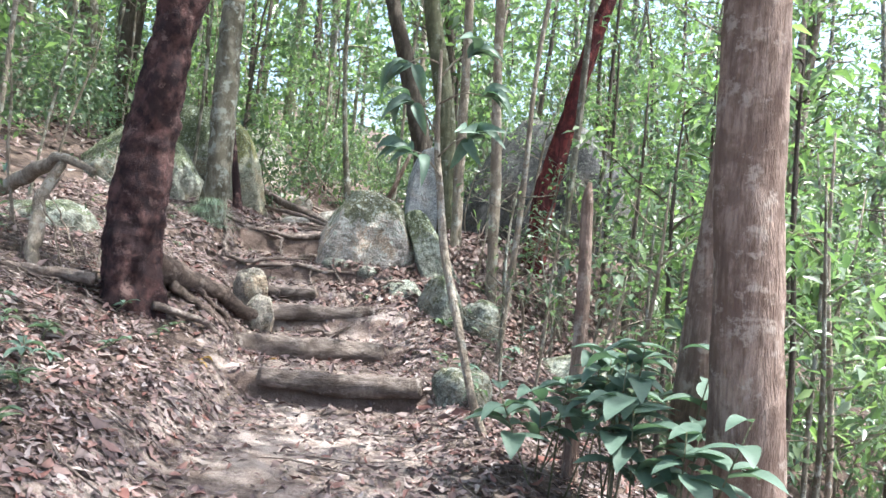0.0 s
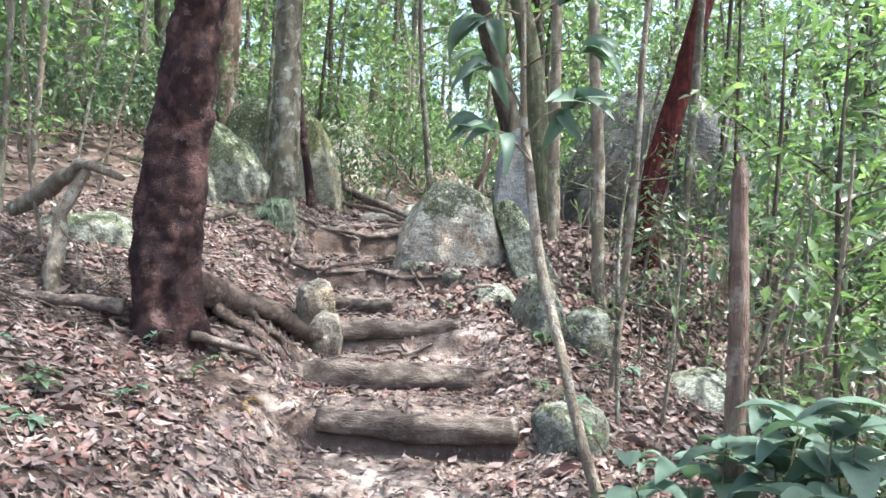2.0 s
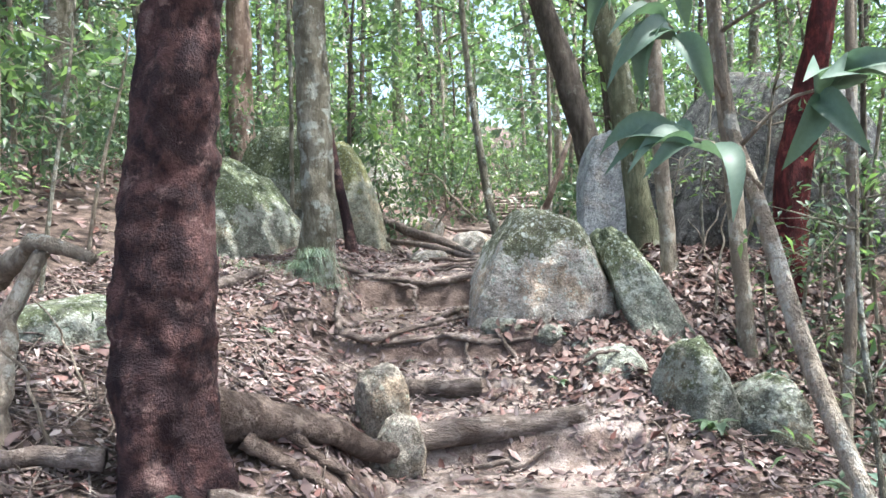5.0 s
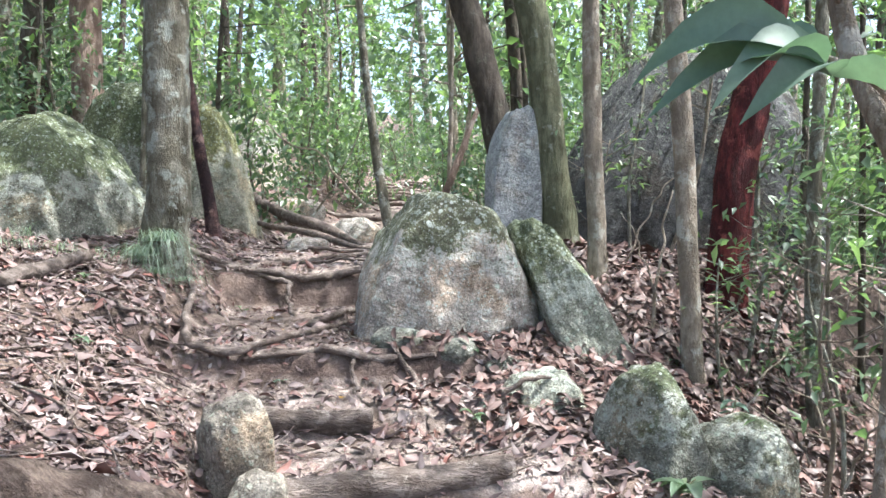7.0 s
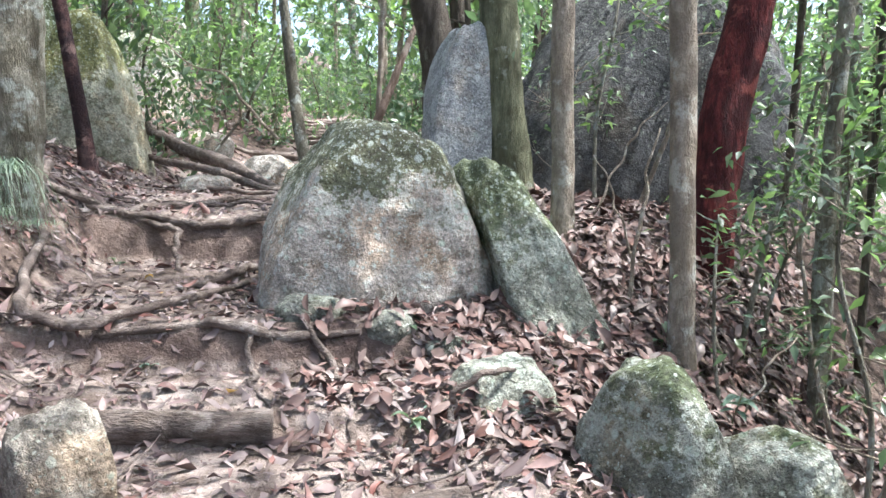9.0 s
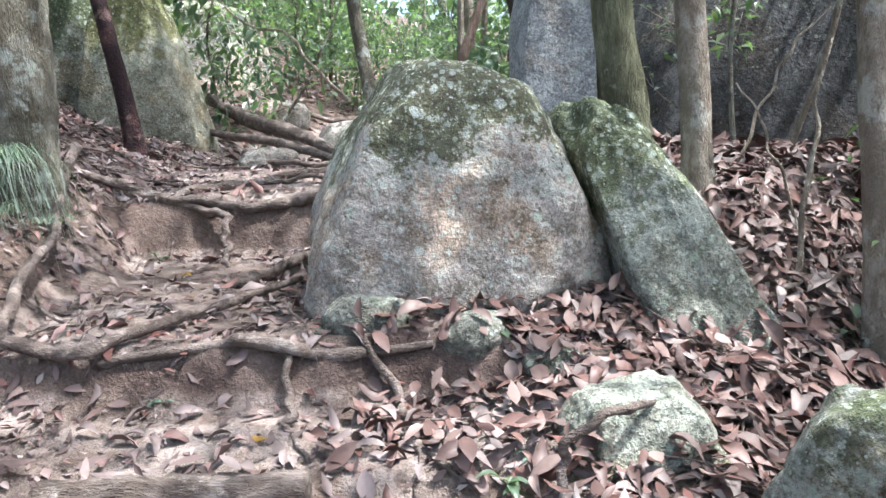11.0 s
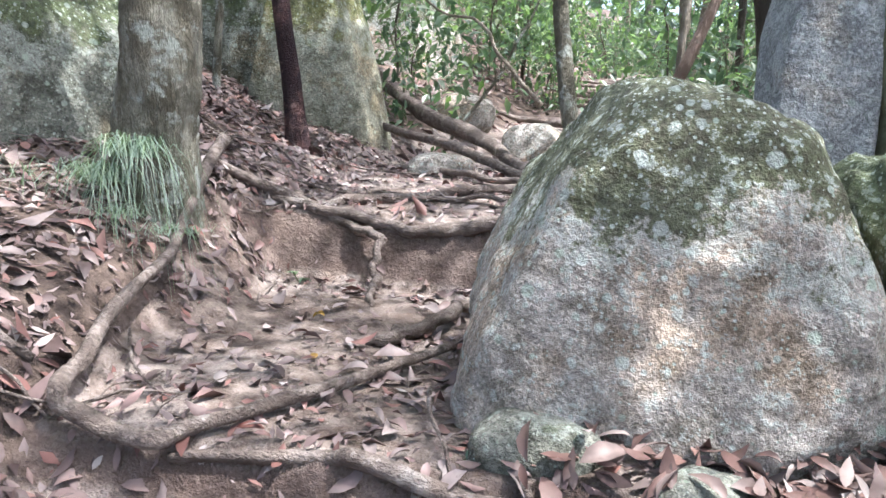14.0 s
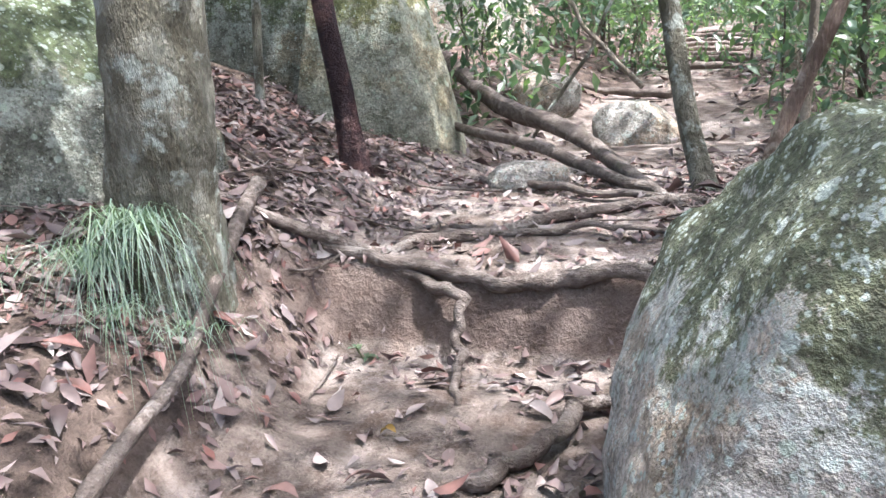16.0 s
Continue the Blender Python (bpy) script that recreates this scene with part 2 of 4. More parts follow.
def mesh(name, verts, faces, mat, smooth=True):
    me = bpy.data.meshes.new(name)
    me.from_pydata([tuple(v) for v in verts], [], [tuple(f) for f in faces])
    me.materials.append(mat)
    if smooth:
        me.polygons.foreach_set("use_smooth", [True] * len(me.polygons))
    me.update()
    return me


def part(name, me, parent=None):
    ob = new(name, me)
    ob.parent = parent
    return ob


def bend(points, steps):
    """A smooth line through a few points."""
    p = np.array(points, float)
    if len(p) < 3:
        return p[0] + np.linspace(0, 1, steps)[:, None] * (p[-1] - p[0])
    q = np.vstack([2 * p[0] - p[1], p, 2 * p[-1] - p[-2]])
    out = []
    for u in np.linspace(0, len(p) - 1, steps):
        i = min(int(u), len(p) - 2)
        s = u - i
        a, b, c, d = q[i:i + 4]
        out.append(0.5 * (2 * b + (c - a) * s + (2 * a - 5 * b + 4 * c - d) * s * s + (3 * b - a - 3 * c + d) * s ** 3))
    return np.array(out)


def tube(points, radii, sides=10, knobs=0.08, seed=0, steps=None, lobes=0.0, wander=0.0):
    """A knobbly tapering limb along a line, closed at both ends."""
    r = np.random.default_rng(seed)
    steps = steps or max(4, len(points) * 4)
    line = bend(points, steps)
    rad = np.interp(np.linspace(0, 1, steps), np.linspace(0, 1, len(radii)), radii)
    if wander:
        u = np.linspace(0, 1, steps)[:, None] * len(points)
        line = line + wander * (np.sin(u * 3.1 + r.uniform(0, 6, 3)) + .7 * np.sin(u * 6.7 + r.uniform(0, 6, 3))) * np.sin(np.linspace(0, math.pi, steps))[:, None] * np.array([1, 1, .5])
    t = np.gradient(line, axis=0)
    t /= np.linalg.norm(t, axis=1)[:, None] + 1e-9
    ref = np.array([0.0, 1, 0]) if abs(t[:, 1]).mean() < 0.8 else np.array([1.0, 0, 0])
    a = np.cross(t, ref)
    a /= np.linalg.norm(a, axis=1)[:, None] + 1e-9
    b = np.cross(t, a)
    th = np.linspace(0, 2 * math.pi, sides, endpoint=False)
    far = np.concatenate([[0], np.cumsum(np.linalg.norm(np.diff(line, axis=0), axis=1))])
    ph = r.uniform(0, 6.28, 8)
    k = 1 + knobs * (np.sin(2 * th[None] + ph[0] + 3.1 * far[:, None]) + 0.7 * np.sin(3 * th[None] + ph[1] - 5.3 * far[:, None])
                     + 0.6 * np.sin(ph[2] + 9 * far[:, None] + th[None]) + 0.5 * np.sin(5 * th[None] + ph[3] + 17 * far[:, None])) + knobs * r.normal(0, 0.25, (steps, sides))
    if lobes:   # root flare: lobes that fade upwards
        k += lobes * np.exp(-far[:, None] / 0.35) * np.maximum(0, np.sin(4 * th[None] + ph[4]))
    v = line[:, None] + (rad[:, None] * k)[..., None] * (np.cos(th)[None, :, None] * a[:, None] + np.sin(th)[None, :, None] * b[:, None])
    v = np.vstack([v.reshape(-1, 3), line[:1], line[-1:]])
    n = steps * sides
    f = [(i * sides + j, i * sides + (j + 1) % sides, (i + 1) * sides + (j + 1) % sides, (i + 1) * sides + j) for i in range(steps - 1) for j in range(sides)]
    f += [(n, (j + 1) % sides, j) for j in range(sides)] + [(n + 1, n - sides + j, n - sides + (j + 1) % sides) for j in range(sides)]
    return v, f


def joined(pieces):
    vs, fs, off = [], [], 0
    for v, f in pieces:
        vs.append(np.asarray(v))
        fs += [tuple(i + off for i in q) for q in f]
        off += len(v)
    return np.vstack(vs), fs


SMALL_LEAF = (np.array([(0, 0, 0), (0, 0.5, -0.02), (0, 1, -0.14), (-0.5, 0.42, 0.07), (0.5, 0.42, 0.07)]), [(0, 4, 1), (4, 2, 1), (1, 2, 3), (0, 1, 3)])
FOLDED_LEAF = (np.array([(0, 0, 0), (0, 1, -0.14), (-0.5, 0.45, 0.06), (0.5, 0.45, 0.06)]), [(0, 3, 1), (0, 1, 2)])
def blade(stations):
    """A broad leaf with a rounded outline, a creased midrib and a drooping tip."""
    t = np.linspace(0, 1, stations)
    half = .5 * np.sin(math.pi * t ** .8) ** .75
    v = [(0, k, .05 * math.sin(3 * k) - .16 * k ** 3) for k in t]
    v += [(-h, k, .05 * math.sin(3 * k) - .16 * k ** 3 + .14 * h) for h, k in zip(half, t)][1:-1]
    v += [(h, k, .05 * math.sin(3 * k) - .16 * k ** 3 + .14 * h) for h, k in zip(half, t)][1:-1]
    n, m = stations, stations - 2
    f = [(0, 1, n), (n - 2, n - 1, n + m - 1), (0, n + m, 1), (n - 2, n + 2 * m - 1, n - 1)]
    for i in range(1, m):
        f += [(i, i + 1, n + i, n + i - 1), (i + 1, i, n + m + i - 1, n + m + i)]
    return np.array(v), f


BROAD_LEAF = blade(8)
FINE_LEAF = (np.array([(0, 0, 0), (0, 0.3, 0.02), (0, 0.65, 0.0), (0, 1, -0.16), (-0.36, 0.22, 0.07), (-0.5, 0.48, 0.07), (-0.3, 0.78, -0.02), (0.36, 0.22, 0.07), (0.5, 0.48, 0.07), (0.3, 0.78, -0.02)]),
             [(0, 7, 1), (7, 8, 2, 1), (8, 9, 2), (9, 3, 2), (0, 1, 4), (1, 2, 5, 4), (2, 6, 5), (2, 3, 6)])


def leaves(at, ways, ups, long, wide, kind=SMALL_LEAF, curl=None):
    """Many leaves in one mesh: a place, a direction, an upper side, a length and a width for each."""
    tv, tf = kind
    at, ways, ups = (np.asarray(k, float) for k in (at, ways, ups))
    y = ways / (np.linalg.norm(ways, axis=1)[:, None] + 1e-9)
    x = np.cross(y, ups)
    x /= np.linalg.norm(x, axis=1)[:, None] + 1e-9
    z = np.cross(x, y)
    n = len(at)
    long, wide = np.broadcast_to(long, n), np.broadcast_to(wide, n)
    curl = np.ones(n) if curl is None else curl
    v = at[:, None] + x[:, None] * (tv[None, :, 0:1] * wide[:, None, None]) + y[:, None] * (tv[None, :, 1:2] * long[:, None, None]) + z[:, None] * (tv[None, :, 2:3] * (long * curl)[:, None, None])
    k = len(tv)
    f = [tuple(i * k + j for j in q) for i in range(n) for q in tf]
    return v.reshape(-1, 3), f


def rock(name, at, size, seed, mat, rough=0.16, cuts=(), detail=4, turn=0.0, square=2.6, parent=None, lean=0.0, tip=0.0):
    """A weathered stone: a rounded block, cut by planes, with lumps at three scales."""
    bm = bmesh.new()
    bmesh.ops.create_icosphere(bm, subdivisions=detail, radius=1)
    o = Vector((seed * 7.3, seed * 3.1, seed * 1.7))
    for v in bm.verts:
        p = v.co.copy()
        s = (abs(p.x) ** square + abs(p.y) ** square + abs(p.z) ** square) ** (-1 / square)
        p *= s
        p *= 1 + rough * (noise.noise(p * 1.3 + o) + 0.5 * noise.noise(p * 3.1 + o) + 0.26 * noise.noise(p * 7 + o) + (0.16 * noise.noise(p * 15 + o) if detail > 5 else 0))
        for nx, ny, nz, far in cuts:
            nn = Vector((nx, ny, nz)).normalized()
            over = p.dot(nn) - far - 0.04 * noise.noise(p * 2.5 + o) - 0.02 * noise.noise(p * 9 + o)
            if over > 0:
                p -= nn * over * 0.8
        v.co = Vector((p.x * size[0], p.y * size[1], p.z * size[2]))
    me = bpy.data.meshes.new(name)
    bm.to_mesh(me)
    bm.free()
    me.materials.append(mat)
    me.polygons.foreach_set("use_smooth", [True] * len(me.polygons))
    ob = part(name, me, parent)
    ob.matrix_basis = pose(*at, tip, lean, turn)
    return ob


# ---- the ground ----
def smooth(a, b, v):
    s = np.clip((v - a) / (b - a), 0, 1)
    return s * s * (3 - 2 * s)
TRAIL_Y = [-30, 0, 3, 6, 7.4, 8.5, 10, 11.5, 14, 17, 20, 26, 60]
TRAIL_X = [-.4, -.4, -.55, -.7, -1.05, -1.5, -2.05, -2.0, -1.95, -1.9, -1.8, -1.6, -1.0]
RISE_Y = [-60, 0, 3.5, 6.04, 6.12, 7.06, 7.16, 7.62, 7.80, 8.40, 8.48, 8.92, 9.0, 10.72, 10.86, 11.9, 14.5, 19, 25, 40, 90]
RISE_Z = [-3, .15, .21, .20, .42, .40, .54, .52, .75, .77, .88, .93, 1.12, 1.17, 1.46, 1.58, 1.62, 2.2, 2.9, 4.6, 12]
def ground_height(x, y):
    c = np.interp(y, TRAIL_Y, TRAIL_X)
    d = x - c
    # steps only across the trail; the banks follow the smoothed slope
    stepz = np.interp(y, RISE_Y, RISE_Z)
    slope = np.interp(y, [-60, 0, 4, 6, 9, 11, 14.5, 19, 25, 40, 90], [-3, .15, .24, .32, 1.05, 1.5, 1.64, 2.2, 2.9, 4.6, 12])
    wide = .30 * smooth(8.5, 8.9, y) * (1 - smooth(11.2, 12, y))
    on = 1 - smooth(.55 + wide, .95 + wide * .6, np.abs(d))
    # the washed-out hollow keeps its floor up to a steep left edge
    edge = np.interp(y, [8.8, 9.3, 10.3, 10.9], [-2.36, -2.44, -2.63, -2.88]) + .035 * np.sin(y * 9.0) + .02 * np.sin(y * 23.0)
    along = smooth(8.85, 9.05, y) * (1 - smooth(10.86, 11.0, y))
    inside = along * smooth(-.05, .20, x - edge) * (1 - smooth(-1.35, -1.1, x))
    on = np.maximum(on * (1 - along * (d < 0)), inside)
    z = slope + (stepz - slope) * on
    left = np.maximum(-d - .75, 0)
    z = z + .34 * left - .10 * np.maximum(left - 2.5, 0) + .10 * smooth(.55, 1.0, -d)
    start = 1.15 + 1.3 * np.clip(y - 9.0, 0, 2.5)
    right = np.maximum(d - start, 0)
    z = z - .26 * right - .26 * np.maximum(right - .9, 0) + .24 * np.maximum(right - 14, 0)
    z = z + .22 * np.exp(-((x - .1) ** 2 + (y - 10.2) ** 2) / .8)
    z = z + .10 * along * smooth(0, .16, edge - x) * np.exp(-np.maximum(edge - x - .5, 0) / .5) * (1 - .55 * smooth(10.2, 10.9, y))
    z = z + .20 * np.exp(-((x + 2.12) ** 2 / .10 + (y - 6.85) ** 2 / .20))
    return z


def lumpy(x, y):
    return 0.018 * noise.noise((x * 2.2, y * 2.2, 0)) + 0.012 * noise.noise((x * 5, y * 5, 3)) + 0.008 * noise.noise((x * 9.3, y * 9.3, 5))


def on_ground(x, y, lift=0.0):
    return (x, y, float(ground_height(x, y)) + lift)


def build_ground():
    """One sheet, fine along the trail and coarse towards the horizon."""
    xs = np.concatenate([-np.geomspace(900, 5.2, 38), np.arange(-5, 3.01, 0.05), np.geomspace(3.2, 900, 42)])
    ys = np.concatenate([-np.geomspace(900, 1.2, 26), np.arange(-1, 15.01, 0.05), np.geomspace(15.2, 900, 46)])
    X, Y = np.meshgrid(xs, ys)
    Z = ground_height(X, np.clip(Y, -60, 90))
    lump = np.array([[lumpy(x, y) if -5.5 < x < 4 and -1.5 < y < 20 else 0.0 for x in xs] for y in ys])
    Z = np.clip(Z + lump, -9, 14)
    n, k = X.shape
    v = np.stack([X, Y, Z], -1).reshape(-1, 3)
    f = [(i * k + j, i * k + j + 1, (i + 1) * k + j + 1, (i + 1) * k + j) for i in range(n - 1) for j in range(k - 1)]
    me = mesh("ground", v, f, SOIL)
    off = np.abs(X - np.interp(Y, TRAIL_Y, TRAIL_X))
    worn = (1 - smooth(.45 - .3 * smooth(15, 18, Y), 1.3 - .65 * smooth(15, 18, Y), off)) * (1 - smooth(27, 30, Y))
    # the leafy bank left of the hollow is not trodden
    worn = worn * (1 - .95 * smooth(-.02, .14, np.interp(Y, [8.8, 9.3, 10.3, 10.9], [-2.36, -2.44, -2.63, -2.88]) - X) * (Y > 8.8) * (Y < 11.2))
    me.attributes.new("trodden", "FLOAT", "POINT").data.foreach_set("value", worn.reshape(-1).astype(np.float32))
    # steepness near the trail marks where the shaded subsoil colour goes
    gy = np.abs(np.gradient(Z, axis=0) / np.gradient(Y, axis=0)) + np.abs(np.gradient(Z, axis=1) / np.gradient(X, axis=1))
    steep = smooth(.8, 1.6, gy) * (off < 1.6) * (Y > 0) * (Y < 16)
    me.attributes.new("shaded_subsoil", "FLOAT", "POINT").data.foreach_set("value", steep.reshape(-1).astype(np.float32))
    return tagged(part("ground", me), "sloping forest floor of trodden pinkish brown soil", "ground", kind="structure")


ground = build_ground()


# ---- logs, roots and stones of the stepped trail ----
def log_step(a, b, r, seed, label):
    """A barked log laid across the trail, sawn at both ends."""
    a, b = np.array(a, float), np.array(b, float)
    mid = (a + b) / 2 + np.array([0, 0.02, -0.015])
    ob = part("log_step", mesh("log_step", *tube([a, mid, b], [r * 0.95, r * 1.03, r * 0.88], 20, 0.085, seed, 40, wander=.012), LOG_WOOD))
    return tagged(ob, label, "log", "log steps of the trail")


log_step((-1.27, 6.05, 0.375), (-0.06, 6.07, 0.395), 0.08, 1, "thick weathered log laid as the lowest trail step")
log_step((-1.52, 6.90, 0.49), (-0.44, 7.16, 0.50), 0.095, 2, "rounded weathered log holding back a soil step")
log_step((-1.60, 7.64, 0.715), (-0.60, 7.88, 0.765), 0.078, 3, "slanting barkless log across the dirt steps")
log_step((-1.98, 8.43, 0.845), (-1.26, 8.43, 0.85), 0.068, 4, "pale worn log edging a leafy step")
log_step((-1.66, 6.78, 0.47), (-1.44, 6.98, 0.49), 0.115, 5, "short log end buried beside the steps")


def root(points, radii, seed, label, sides=9, ob_name="tree_root", mat=None):
    pts = [on_ground(x, y, dz) for x, y, dz in points]
    ob = part(ob_name, mesh(ob_name, *tube(pts, [k * .8 for k in radii], sides, 0.11, seed, len(points) * 8, wander=.016), mat or ROOT_WOOD))
    return tagged(ob, label, ob_name.split("_")[-1])


def limb(points, radii, seed, label, mat, name="dead_branch", sides=8):
    if name == "tree_root":
        points = [(x, y, max(z, float(ground_height(x, y)) + .5 * r)) for (x, y, z), r in zip(points, radii)]
    ob = part(name, mesh(name, *tube(points, [k * .82 for k in radii], sides, 0.11, seed, len(points) * 7, wander=.014), mat))
    return tagged(ob, label, name.split("_")[-1])


ROOT_LABEL = "smooth exposed grey-brown root across the trail"
limb([(-3.3, 10.6, 1.40), (-3.12, 10.75, 1.30), (-2.58, 10.95, 1.43), (-2.37, 11.1, 1.50), (-2.1, 11.3, 1.53), (-1.56, 11.7, 1.56), (-1.2, 11.8, 1.5)], [.022, .026, .03, .034, .034, .03, .02], 11, ROOT_LABEL, ROOT_WOOD, "tree_root")
limb([(-2.75, 10.9, 1.30), (-2.5, 10.88, 1.345), (-2.2, 10.84, 1.37), (-1.95, 10.83, 1.40), (-1.78, 10.83, 1.43), (-1.59, 10.82, 1.48), (-1.3, 10.75, 1.45)], [.02, .034, .036, .034, .038, .034, .025], 12, ROOT_LABEL, ROOT_WOOD, "tree_root")
limb([(-2.55, 10.92, 1.39), (-2.3, 10.82, 1.41), (-2.17, 10.76, 1.40), (-2.11, 10.70, 1.32), (-2.10, 10.62, 1.22), (-2.04, 10.42, 1.19), (-2.0, 10.3, 1.14)], [.025, .03, .03, .026, .025, .022, .014], 13, "thin root hanging down over the eroded soil face", ROOT_WOOD, "tree_root")
root([(-1.86, 9.86, .0), (-1.79, 9.88, .02), (-1.69, 10.05, .04), (-1.62, 10.28, .05), (-1.45, 10.4, .02)], [.02, .034, .035, .03, .02], 14, ROOT_LABEL)
limb([(-2.90, 10.75, 1.78), (-2.86, 10.5, 1.64), (-2.72, 10.15, 1.50), (-2.58, 9.75, 1.39), (-2.46, 9.3, 1.28), (-2.40, 9.03, 1.20), (-2.28, 8.96, 1.14), (-2.08, 8.95, 1.11), (-1.92, 9.08, 1.16), (-1.74, 9.41, 1.17), (-1.55, 9.85, 1.18)], [.036, .032, .028, .026, .026, .028, .032, .03, .024, .022, .016], 15, "long crooked root looping along the edge of a step", ROOT_WOOD, "tree_root", 10)
root([(-2.04, 8.97, .02), (-1.75, 8.99, .02), (-1.5, 8.99, .02), (-1.24, 8.97, .02), (-.95, 8.98, .02)], [.02, .025, .03, .026, .012], 16, ROOT_LABEL)
root([(-1.19, 9.0, .02), (-1.05, 8.85, .02), (-1.0, 8.6, .02), (-.96, 8.4, .02), (-.9, 8.15, 0)], [.016, .019, .02, .018, .01], 17, ROOT_LABEL)
root([(-1.1, 8.75, .01), (-.95, 8.55, .02), (-.85, 8.4, .02), (-.8, 8.1, 0)], [.012, .016, .016, .01], 18, ROOT_LABEL)
root([(-1.42, 8.98, .02), (-1.40, 8.85, .05), (-1.36, 8.7, .02), (-1.28, 8.55, .0)], [.016, .018, .016, .01], 19, ROOT_LABEL)
limb([(-.34, 8.50, 1.05), (-.42, 8.38, 1.08), (-.54, 8.35, 1.05), (-.61, 8.34, .96), (-.62, 8.28, .86), (-.58, 8.16, .81)], [.006, .013, .015, .015, .013, .008], 20, "bent root arching over a small mossy stone", ROOT_WOOD, "tree_root")
limb([(-2.32, 6.42, 1.14), (-2.16, 6.66, 1.03), (-1.98, 6.90, .93), (-1.80, 7.14, .80), (-1.68, 7.36, .70), (-1.58, 7.55, .60)], [.15, .13, .105, .085, .07, .05], 21, "thick buttress root creeping down the bank", DARK_WOOD, "tree_root", 14)
limb([(-2.14, 6.56, .96), (-2.02, 6.60, .80), (-1.86, 6.66, .62), (-1.70, 6.70, .50)], [.06, .045, .035, .02], 33, "side root running down a dark soil face", DARK_WOOD, "tree_root", 10)
limb([(-2.02, 6.78, .92), (-1.90, 6.80, .76), (-1.78, 6.86, .62), (-1.66, 6.90, .52)], [.05, .036, .03, .018], 34, "side root running down a dark soil face", DARK_WOOD, "tree_root", 10)
limb([(-2.24, 6.42, .98), (-2.14, 6.36, .80), (-2.02, 6.30, .62), (-1.86, 6.26, .50)], [.06, .05, .035, .02], 35, "side root running down a dark soil face", DARK_WOOD, "tree_root", 10)
root([(-2.15, 6.2, .1), (-2.0, 6.3, .08), (-1.75, 6.45, .04), (-1.55, 6.7, .0)], [.05, .04, .03, .015], 22, ROOT_LABEL)
root([(-2.6, 6.2, .12), (-2.85, 6.15, .08), (-3.1, 6.0, .04), (-3.4, 6.0, .0)], [.06, .05, .04, .02], 23, ROOT_LABEL)
root([(-1.25, 7.6, .03), (-1.1, 7.52, .06), (-.95, 7.6, .05), (-.8, 7.7, .02)], [.015, .022, .022, .012], 24, ROOT_LABEL)
root([(-2.9, 9.05, .02), (-2.7, 9.0, .03), (-2.5, 9.05, .03)], [.015, .018, .015], 25, ROOT_LABEL)
root([(-3.4, 8.9, .03), (-3.33, 9.3, .05), (-3.26, 9.75, .05)], [.06, .065, .05], 26, "flat weathered fallen log lying in dry leaves", ob_name="fallen_log", mat=LOG_WOOD)
limb([(-3.95, 15.4, 2.45), (-3.3, 14.4, 2.2), (-2.76, 13.5, 1.98), (-2.13, 12.9, 1.80), (-1.75, 12.2, 1.66), (-1.5, 11.7, 1.58)], [.09, .08, .075, .06, .05, .03], 27, "long fallen grey trunk lying across leaf litter", ROOT_WOOD, "fallen_log", 10)
limb([(-2.9, 13.0, 1.86), (-2.11, 12.4, 1.72), (-1.65, 11.9, 1.62), (-1.4, 11.6, 1.55)], [.035, .04, .035, .02], 28, ROOT_LABEL, ROOT_WOOD, "tree_root")
root([(-2.6, 12.3, .03), (-2.2, 12.0, .04), (-1.8, 11.8, .04), (-1.35, 11.75, .02)], [.02, .026, .026, .015], 29, ROOT_LABEL)
root([(-2.35, 11.3, .02), (-2.0, 11.2, .03), (-1.7, 11.3, .03), (-1.4, 11.25, .02)], [.012, .018, .018, .012], 30, ROOT_LABEL)
limb([(-3.9, 6.95, 1.55), (-3.6, 6.85, 1.68), (-3.3, 6.7, 1.84), (-3.1, 6.6, 1.88), (-2.85, 6.6, 1.80)], [.07, .075, .07, .05, .03], 31, "crooked grey dead limb propped on the bank", PALE_BARK)
limb([(-3.12, 6.6, 1.84), (-3.2, 6.45, 1.55), (-3.13, 6.3, 1.28), (-3.10, 6.2, 1.05), (-3.05, 6.1, .8)], [.05, .06, .065, .06, .05], 32, "pale barkless dead limb leaning against the bank", PALE_BARK)
for k, (y, dx, w) in enumerate([(18.6, 0, .8), (19.4, .1, .7), (20.1, -.1, .8), (20.8, .0, .7), (21.6, .1, .75), (22.4, -.05, .7), (23.3, 0, .8), (24.2, .05, .7), (16.6, -.3, .6)]):
    c = float(np.interp(y, TRAIL_Y, TRAIL_X)) + dx
    root([(c - w, y, .04), (c - .2, y + .06, .07), (c + .3, y - .04, .06), (c + w, y + .05, .03)], [.03, .05, .05, .03], 40 + k, "distant root step across the climbing trail")

# ---- rocks ----
rock("boulder", (-0.87, 9.74, 1.22), (.61, .66, .81), 3, GRANITE, .11, [(-.03, -1, .12, .80), (-.8, -.2, .55, .92), (.86, -.1, .5, .86), (.3, -.8, -.5, .80)], 6, 4, 2.4)
tagged(bpy.data.objects["boulder"], "large domed granite boulder with lichen and a bare tan face", "boulder")
tagged(rock("rock_slab", (-.09, 9.60, 1.20), (.25, .56, .68), 5, GREEN_GRANITE, .13, [(.86, -.1, .5, .62), (-1, 0, .1, .8), (0, -1, .4, .62)], 6, 8, 3.2, lean=-19), "slanting lichened granite slab split from the boulder", "rock")
tagged(rock("rock", (-.37, 8.56, .86), (.23, .22, .22), 6, GREEN_GRANITE, .14, [(0, -1, .3, .8), (.8, -.2, .5, .85)], 6, 10, 2.8), "small pale mossy stone half buried in leaves", "rock")
